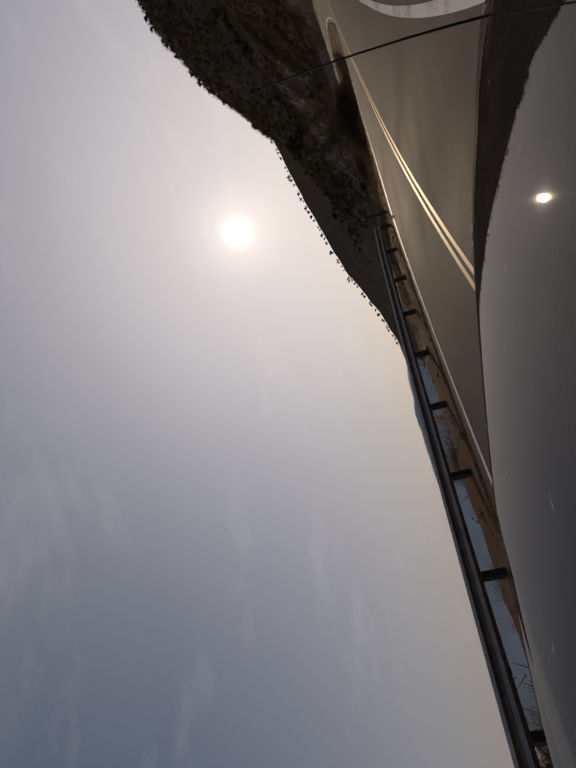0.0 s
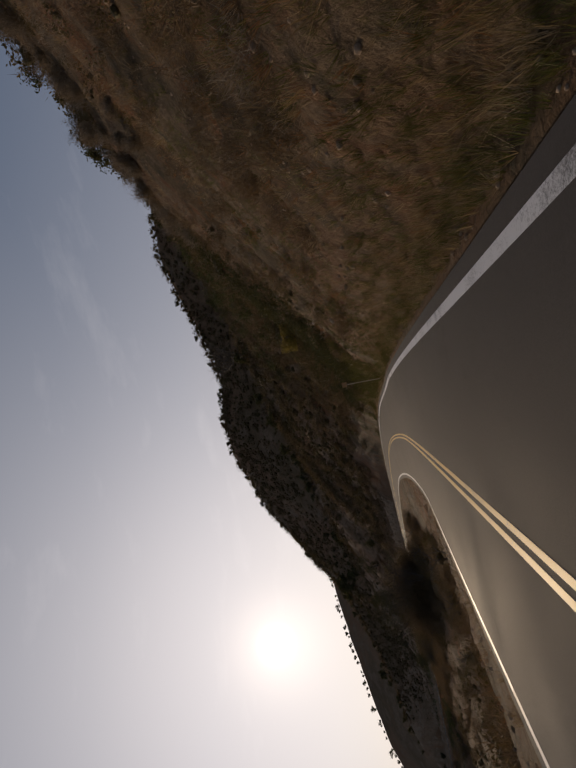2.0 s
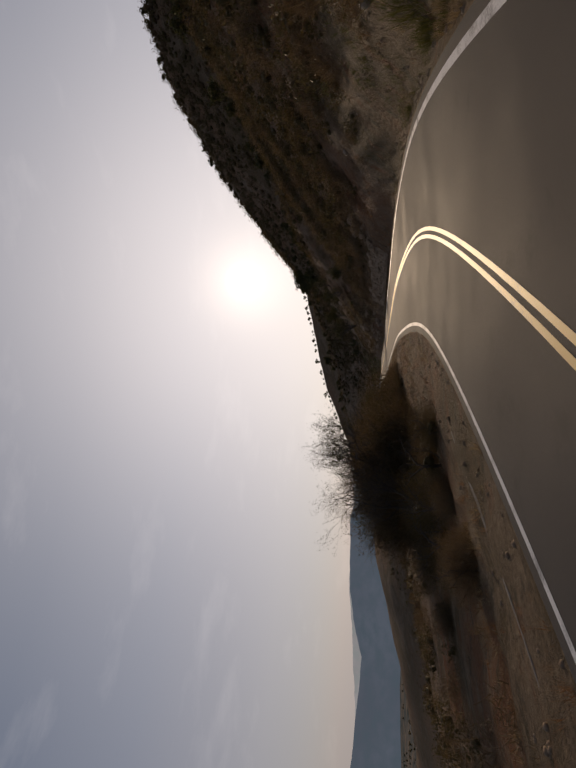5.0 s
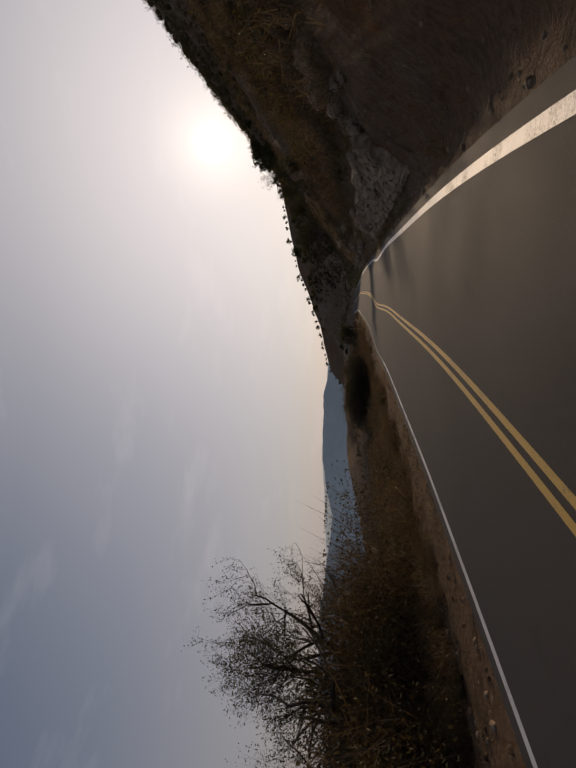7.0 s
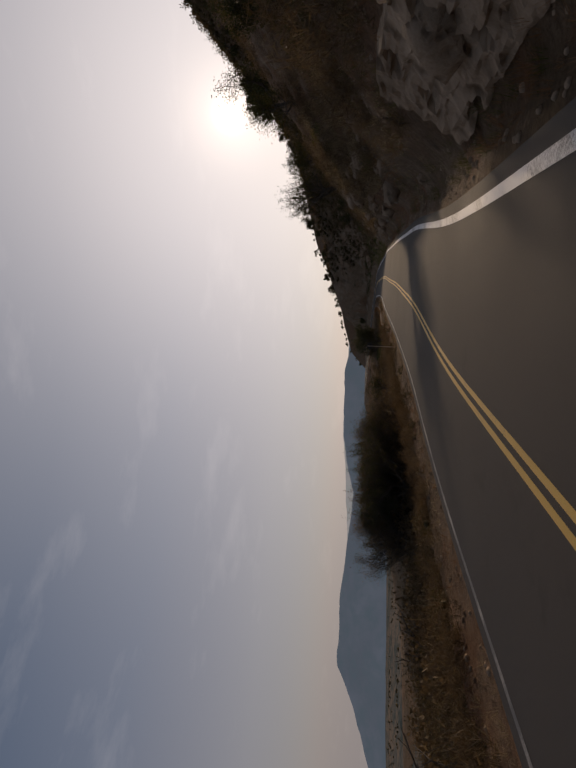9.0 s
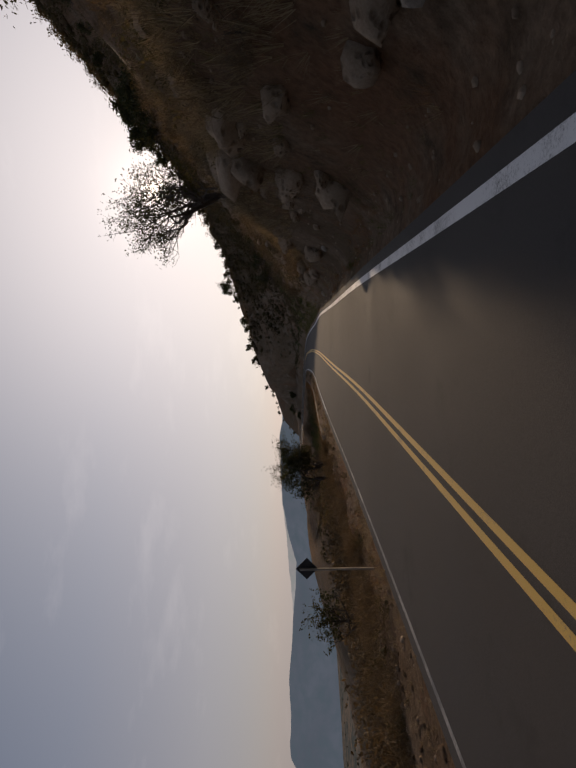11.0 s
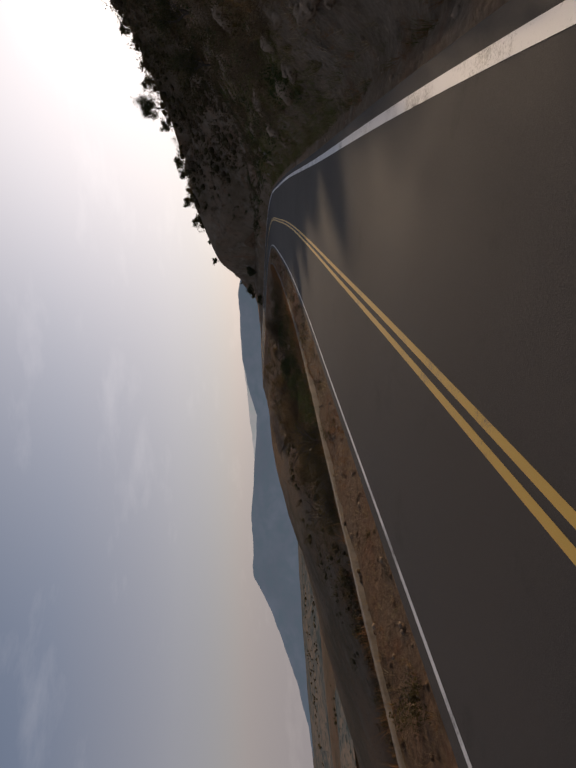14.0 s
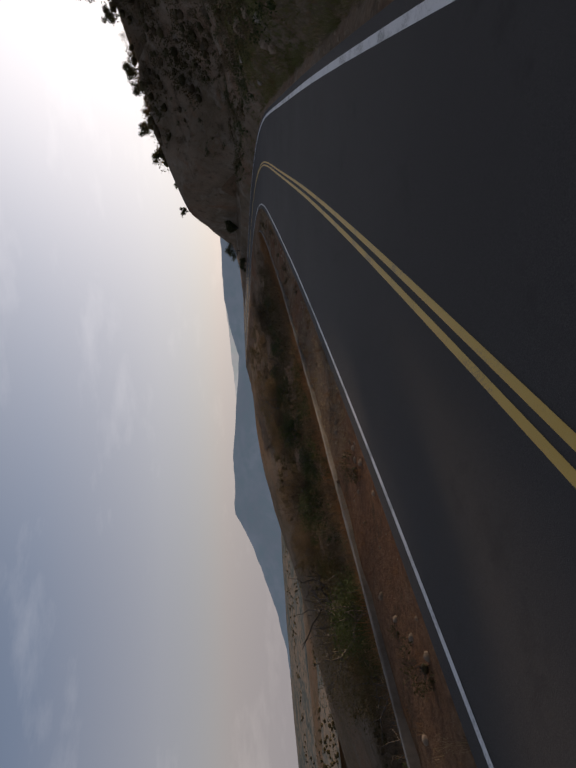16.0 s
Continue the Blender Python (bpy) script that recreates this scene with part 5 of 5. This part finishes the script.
# ---- the car that stands in the lane at the start ----
def mat_car_paint():
    m = Nodes("dark_silver_car_paint")
    dust, fine = m.noise(3.0, 5, 0.65), m.noise(60.0, 3, 0.7)
    specks = m.noise(26.0, 2, 0.4)
    col = m.mix(m.step(m.mix(0.4, dust, fine), 0.45, 0.75), (0.030, 0.027, 0.024), (0.060, 0.050, 0.041))
    col = m.mix(m.step(specks, 0.74, 0.77), col, (0.22, 0.20, 0.17))
    rough = m.ramp(dust, [(0.3, (0.34,) * 3), (0.7, (0.5,) * 3)])
    m.done(col, rough, 0.0)
    m.bsdf.inputs["Specular IOR Level"].default_value = 0.0
    m.bsdf.inputs["Coat Weight"].default_value = 0.38
    m.bsdf.inputs["Coat Roughness"].default_value = 0.018
    return m.mat


CAR_PAINT = mat_car_paint()


def mat_roof():
    """Dark glossy roof with dried water spots."""
    m = Nodes("dark_roof_paint")
    n, spots = m.noise(1.6, 4), m.noise(38.0, 2, 0.4)
    col = m.mix(m.step(n, 0.4, 0.75), (0.014, 0.014, 0.016), (0.030, 0.028, 0.027))
    col = m.mix(m.step(spots, 0.72, 0.76), col, (0.30, 0.28, 0.25))
    m.bsdf.inputs["Specular IOR Level"].default_value = 0.35
    return m.done(col, m.ramp(n, [(0.3, (0.16,) * 3), (0.7, (0.28,) * 3)]))


ROOF_PAINT = mat_roof()
BLACK_PLASTIC = mat_plain("black_plastic", (0.012, 0.012, 0.013), (0.03, 0.029, 0.028), 12.0, 0.55, 0.0, 0.2)
RUBBER = mat_plain("tyre_rubber", (0.015, 0.015, 0.015), (0.035, 0.033, 0.03), 10.0, 0.85, 0.0, 0.3)
ALLOY = mat_plain("dusty_alloy", (0.32, 0.31, 0.30), (0.45, 0.44, 0.42), 8.0, 0.35, 0.9)
RED_LENS = mat_plain("red_lamp_lens", (0.25, 0.01, 0.01), (0.35, 0.02, 0.015), 12.0, 0.15)
LAMP_LENS = mat_plain("clear_lamp_lens", (0.45, 0.45, 0.45), (0.6, 0.6, 0.6), 12.0, 0.1, 0.6)
PLATE_WHITE = mat_plain("plate_white", (0.6, 0.6, 0.58), (0.7, 0.7, 0.68), 12.0, 0.5)


def mat_tint():
    m = Nodes("tinted_car_glass")
    m.done((0.02, 0.03, 0.028), 0.04)
    m.bsdf.inputs["Specular IOR Level"].default_value = 0.9
    m.bsdf.inputs["Coat Weight"].default_value = 1.0
    return m.mat


CAR_GLASS = mat_tint()


def sheet(name, f, us, vs, material, parent, label="", thick=0.0):
    """A part from a function f(u, v) -> point, with a thickness."""
    P = np.array([[f(u, v) for v in vs] for u in us], float)
    ob = grid_mesh(name, P, material)
    ob.parent = parent
    if thick:
        mod = ob.modifiers.new("thickness", "SOLIDIFY")
        mod.thickness, mod.offset = thick, -1.0
    if label:
        ob["label"] = label
    return ob


def header_y(x):
    return 0.66 - 0.26 * (x / 0.62) ** 2


def base_y(x):
    return 1.47 - 0.20 * (x / 0.8) ** 2


def roof_z(x, y):
    return 1.735 - 0.055 * (x / 0.62) ** 2 - 0.05 * ((y + 0.35) / 1.0) ** 2


def make_car():
    car = tagged(new("car"), "dusty silver-grey estate car with a glossy hood standing on the road", "car")
    ys = [-1.42, -1.36, -1.2, -0.9, -0.45, 0.0, 0.6, 1.1, 1.45, 1.85, 2.15, 2.45, 2.68, 2.82, 2.90]
    half = [0.66, 0.76, 0.83, 0.86, 0.875, 0.88, 0.88, 0.88, 0.88, 0.875, 0.87, 0.85, 0.80, 0.70, 0.55]
    belt = [0.86, 0.98, 1.06, 1.10, 1.12, 1.12, 1.12, 1.13, 1.15, 1.13, 1.11, 1.05, 0.98, 0.90, 0.80]
    rows = []
    for y, w, b in zip(ys, half, belt):
        side = [(0.0, 0.24), (w * 0.72, 0.25), (w * 0.92, 0.33), (w, 0.50), (w * 1.0, 0.72), (w * 0.985, 0.90), (w * 0.95, b - 0.03), (w * 0.90, b), (w * 0.45, b + 0.012), (0.0, b + 0.015)]
        ring = side + [(-x, z) for x, z in side[-2:0:-1]] + [side[0]]
        rows.append([(x, y, z) for x, z in ring])
    body = grid_mesh("body", np.array(rows), CAR_PAINT)
    body.parent = car
    # front and rear skins
    for k, nm in ((0, "rear_panel"), (-1, "grille")):
        bm = bmesh.new()
        vs = [bm.verts.new(p) for p in rows[k][:-1]]
        bm.faces.new(vs)
        part(nm, bm, CAR_PAINT if k == 0 else BLACK_PLASTIC, car)

    def hood(u, v):
        x = -0.83 + 1.66 * u
        y0, y1 = base_y(x) + 0.13, 2.72 - 0.16 * (x / 0.83) ** 4
        y = y0 + (y1 - y0) * v
        z = 1.205 - 0.014 * (x / 0.83) ** 2 - 0.075 * v ** 2 - (0.06 * (max(v - 0.9, 0) / 0.1) ** 2)
        a = abs(x)
        z += 0.012 * (1 - min(max((a - 0.40) / 0.22, 0.0), 1.0)) - 0.02
        return x, y, z
    sheet("hood", hood, np.linspace(0, 1, 91), np.linspace(0, 1, 25), CAR_PAINT, car, "dusty silver hood with a raised middle", 0.012)

    def cowl(u, v):
        x = -0.82 + 1.64 * u
        return x, base_y(x) - 0.03 + 0.15 * v, 1.165 + 0.012 * math.sin(v * math.pi) - 0.03 * (x / 0.82) ** 2
    sheet("cowl", cowl, np.linspace(0, 1, 30), np.linspace(0, 1, 6), BLACK_PLASTIC, car, "black plastic cowl under the windscreen", 0.01)
    for k in range(7):
        bm = bmesh.new()
        box(bm, 0.52 + k * 0.035, 0.532 + k * 0.035, 1.37, 1.48, 1.172, 1.182, 0.002)
        part("vent_slat", bm, DARK_STEEL, car)

    def screen(u, v):
        a = -1 + 2 * u
        xb, xt = 0.74 * a, 0.60 * a
        b = np.array((xb, base_y(xb), 1.17 - 0.02 * a * a))
        t = np.array((xt, header_y(xt) + 0.02, roof_z(xt, header_y(xt)) - 0.01))
        p = b + (t - b) * v
        p[2] += 0.035 * math.sin(v * math.pi)
        return p
    sheet("windscreen", screen, np.linspace(0, 1, 25), np.linspace(0, 1, 12), CAR_GLASS, car, "dark reflecting windscreen", 0.005)
    for sgn in (-1, 1):
        def pillar(u, v):
            a = sgn * (0.99 + 0.16 * u)
            xb, xt = 0.74 * a, 0.60 * a
            b = np.array((xb, base_y(xb) - 0.03 * u, 1.165))
            t = np.array((xt, header_y(0.6) + 0.02 - 0.06 * u, roof_z(0.6, header_y(0.6)) - 0.006 - 0.02 * u))
            p = b + (t - b) * v
            p[2] += 0.035 * math.sin(v * math.pi)
            return p
        sheet("pillar", pillar, np.linspace(0, 1, 5), np.linspace(0, 1, 12), CAR_PAINT, car, "", 0.03)

    def roof(u, v):
        x = -0.66 + 1.32 * u
        f, r = header_y(min(abs(x), 0.62)), -1.12 + 0.12 * (x / 0.66) ** 2
        y = f + (r - f) * v
        z = roof_z(x, y) - 0.045 * max(0.0, (abs(x) - 0.60) / 0.06) ** 2
        z -= 0.02 * max(0.0, 1 - v / 0.035) ** 2
        z -= 0.010 * max(0.0, 1 - abs(abs(x) - 0.575) / 0.016)
        return x, y, z
    sheet("roof", roof, np.linspace(0, 1, 65), np.linspace(0, 1, 28), ROOF_PAINT, car, "glossy dark roof with specks of dust", 0.02)
    for sgn in (-1, 1):
        sheet("roof_moulding", lambda u, v: (sgn * (0.567 + 0.016 * u), header_y(0.575) - 0.02 - 1.42 * v, roof_z(0.575, header_y(0.575) - 0.02 - 1.42 * v) - 0.002), (0, 1), np.linspace(0, 1, 14), BLACK_PLASTIC, car, "", 0.004)

        def glass(u, v):
            y = 1.12 - 2.22 * u
            yt = 0.34 - 1.36 * u
            b = np.array((sgn * 0.80, y, 1.13))
            t = np.array((sgn * 0.645, yt, roof_z(0.66, yt) - 0.04))
            return b + (t - b) * v
        sheet("side_window", glass, np.linspace(0, 1, 9), np.linspace(0, 1, 6), CAR_GLASS, car, "dark side window", 0.005)
        for y in (0.28, -0.52):
            bm = bmesh.new()
            box(bm, -0.02, 0.02, -0.035, 0.035, -0.28, 0.26, 0.006)
            q = part("door_pillar", bm, BLACK_PLASTIC, car)
            q.matrix_world = Matrix.Translation((sgn * 0.735, y, 1.40)) @ Matrix.Rotation(sgn * radians(-14.5), 4, "Y")
        bm = bmesh.new()
        box(bm, -0.10, 0.10, -0.075, 0.055, -0.075, 0.075, 0.035)
        mir = part("side_mirror", bm, BLACK_PLASTIC, car, "black rounded side mirror", True)
        mir.matrix_world = Matrix.Translation((sgn * 1.0, 1.08, 1.16))
        bm = bmesh.new()
        box(bm, -0.075, 0.075, -0.081, -0.0765, -0.05, 0.05, 0.002)
        g = part("mirror_glass", bm, CAR_GLASS, mir)
        bm = bmesh.new()
        box(bm, -0.05, 0.05, -0.02, 0.02, -0.02, 0.02, 0.008)
        a = part("mirror_arm", bm, BLACK_PLASTIC, mir)
        a.location = (-sgn * 0.13, 0.0, -0.04)
        # lamps
        bm = bmesh.new()
        box(bm, -0.16, 0.16, -0.10, 0.10, -0.07, 0.07, 0.03)
        h = part("headlight", bm, LAMP_LENS, car, "clear headlight", True)
        h.matrix_world = Matrix.Translation((sgn * 0.63, 2.72, 0.84)) @ Matrix.Rotation(sgn * radians(-24), 4, "Z")
        bm = bmesh.new()
        box(bm, -0.07, 0.07, -0.06, 0.06, -0.16, 0.16, 0.02)
        h = part("tail_lamp", bm, RED_LENS, car, "red tail lamp", True)
        h.matrix_world = Matrix.Translation((sgn * 0.70, -1.38, 0.90))
        bm = bmesh.new()
        box(bm, -0.012, 0.012, -0.09, 0.09, -0.016, 0.016, 0.008)
        h = part("door_handle", bm, BLACK_PLASTIC, car)
        h.matrix_world = Matrix.Translation((sgn * 0.885, 0.15, 0.98))
        for y in (2.08, -0.62):
            bm = bmesh.new()
            bmesh.ops.create_cone(bm, cap_ends=True, segments=40, radius1=0.33, radius2=0.33, depth=0.21)
            bmesh.ops.bevel(bm, geom=[e for e in bm.edges if abs(e.verts[0].co.z - e.verts[1].co.z) < 1e-4], offset=0.035, segments=3, affect="EDGES")
            w = part("wheel", bm, RUBBER, car, "black tyre on a dusty alloy rim", True)
            w.matrix_world = Matrix.Translation((sgn * 0.79, y, 0.33)) @ Matrix.Rotation(radians(90), 4, "Y")
            bm = bmesh.new()
            bmesh.ops.create_cone(bm, cap_ends=True, segments=32, radius1=0.215, radius2=0.20, depth=0.03)
            rim = part("rim", bm, ALLOY, w)
            rim.location = (0, 0, sgn * 0.095)
    # rear window, bumpers, plates
    sheet("rear_window", lambda u, v: ((-0.56 + 1.12 * u) * (1.08 - 0.1 * v), -1.30 + 0.20 * v - 0.03 * math.sin(u * math.pi), 1.10 + 0.54 * v), np.linspace(0, 1, 13), np.linspace(0, 1, 6), CAR_GLASS, car, "dark rear window", 0.005)
    for y, nm in ((2.84, "front_bumper"), (-1.40, "rear_bumper")):
        bm = bmesh.new()
        box(bm, -0.78, 0.78, -0.10, 0.10, -0.13, 0.13, 0.06)
        q = part(nm, bm, BLACK_PLASTIC, car, "", True)
        q.matrix_world = Matrix.Translation((0, y, 0.47))
    bm = bmesh.new()
    box(bm, -0.17, 0.17, -0.006, 0.006, -0.08, 0.08, 0.003)
    q = part("number_plate", bm, PLATE_WHITE, car, "white plate with a plain dark bar")
    q.matrix_world = Matrix.Translation((0, -1.508, 0.50))
    bm = bmesh.new()
    box(bm, -0.12, 0.12, -0.0095, -0.0065, -0.025, 0.025, 0.001)
    part("bar", bm, BLACK_PLASTIC, q)
    # wipers and aerial
    for x0, x1 in ((0.45, -0.12), (-0.18, -0.66)):
        L = Limbs(np.random.default_rng(3), 6)
        L.tube([np.array((x0 + (x1 - x0) * t, base_y(x0 + (x1 - x0) * t) - 0.05 - 0.05 * t, 1.20 + 0.015 * math.sin(t * 3.1))) for t in np.linspace(0, 1, 7)], np.full(7, 0.009), 6)
        w = new("wiper", fast_mesh("wiper", np.array(L.V), np.array(L.F), BLACK_PLASTIC, True))
        w.parent = car
    L = Limbs(np.random.default_rng(4), 6)
    L.tube([np.array((0.80 - 0.02 * t * t, 2.34 - 0.03 * t + 0.05 * t * t, 1.10 + 0.50 * t)) for t in np.linspace(0, 1, 12)], np.linspace(0.0028, 0.0014, 12), 6)
    aer = new("aerial", fast_mesh("aerial", np.array(L.V), np.array(L.F), BLACK_PLASTIC, True))
    aer.parent = car
    aer["label"] = "thin black whip aerial with a ball tip"
    bm = bmesh.new()
    bmesh.ops.create_uvsphere(bm, u_segments=12, v_segments=8, radius=0.005)
    tip = part("aerial_tip", bm, BLACK_PLASTIC, aer, "", True)
    tip.location = (0.78, 2.36, 1.60)
    bm = bmesh.new()
    bmesh.ops.create_cone(bm, cap_ends=True, segments=16, radius1=0.022, radius2=0.012, depth=0.04)
    ft = part("aerial_foot", bm, BLACK_PLASTIC, aer, "", True)
    ft.location = (0.80, 2.34, 1.105)
    return car


def park(ob, s, d):
    """Stand a thing on the banked road with its foot s along and d to the right."""
    th, bank, grade = heading(s), float(np.interp(s, S, BANK)), float(np.interp(s, S, _g))
    right = Vector((math.cos(th), -math.sin(th), -bank)).normalized()
    ahead = Vector((math.sin(th), math.cos(th), grade))
    ahead = (ahead - right * ahead.dot(right)).normalized()
    m = Matrix((right, ahead, right.cross(ahead))).transposed().to_4x4()
    ob.matrix_world = Matrix.Translation(Vector(on_road(s, d))) @ m
    return ob


park(make_car(), -18.95, 1.72)
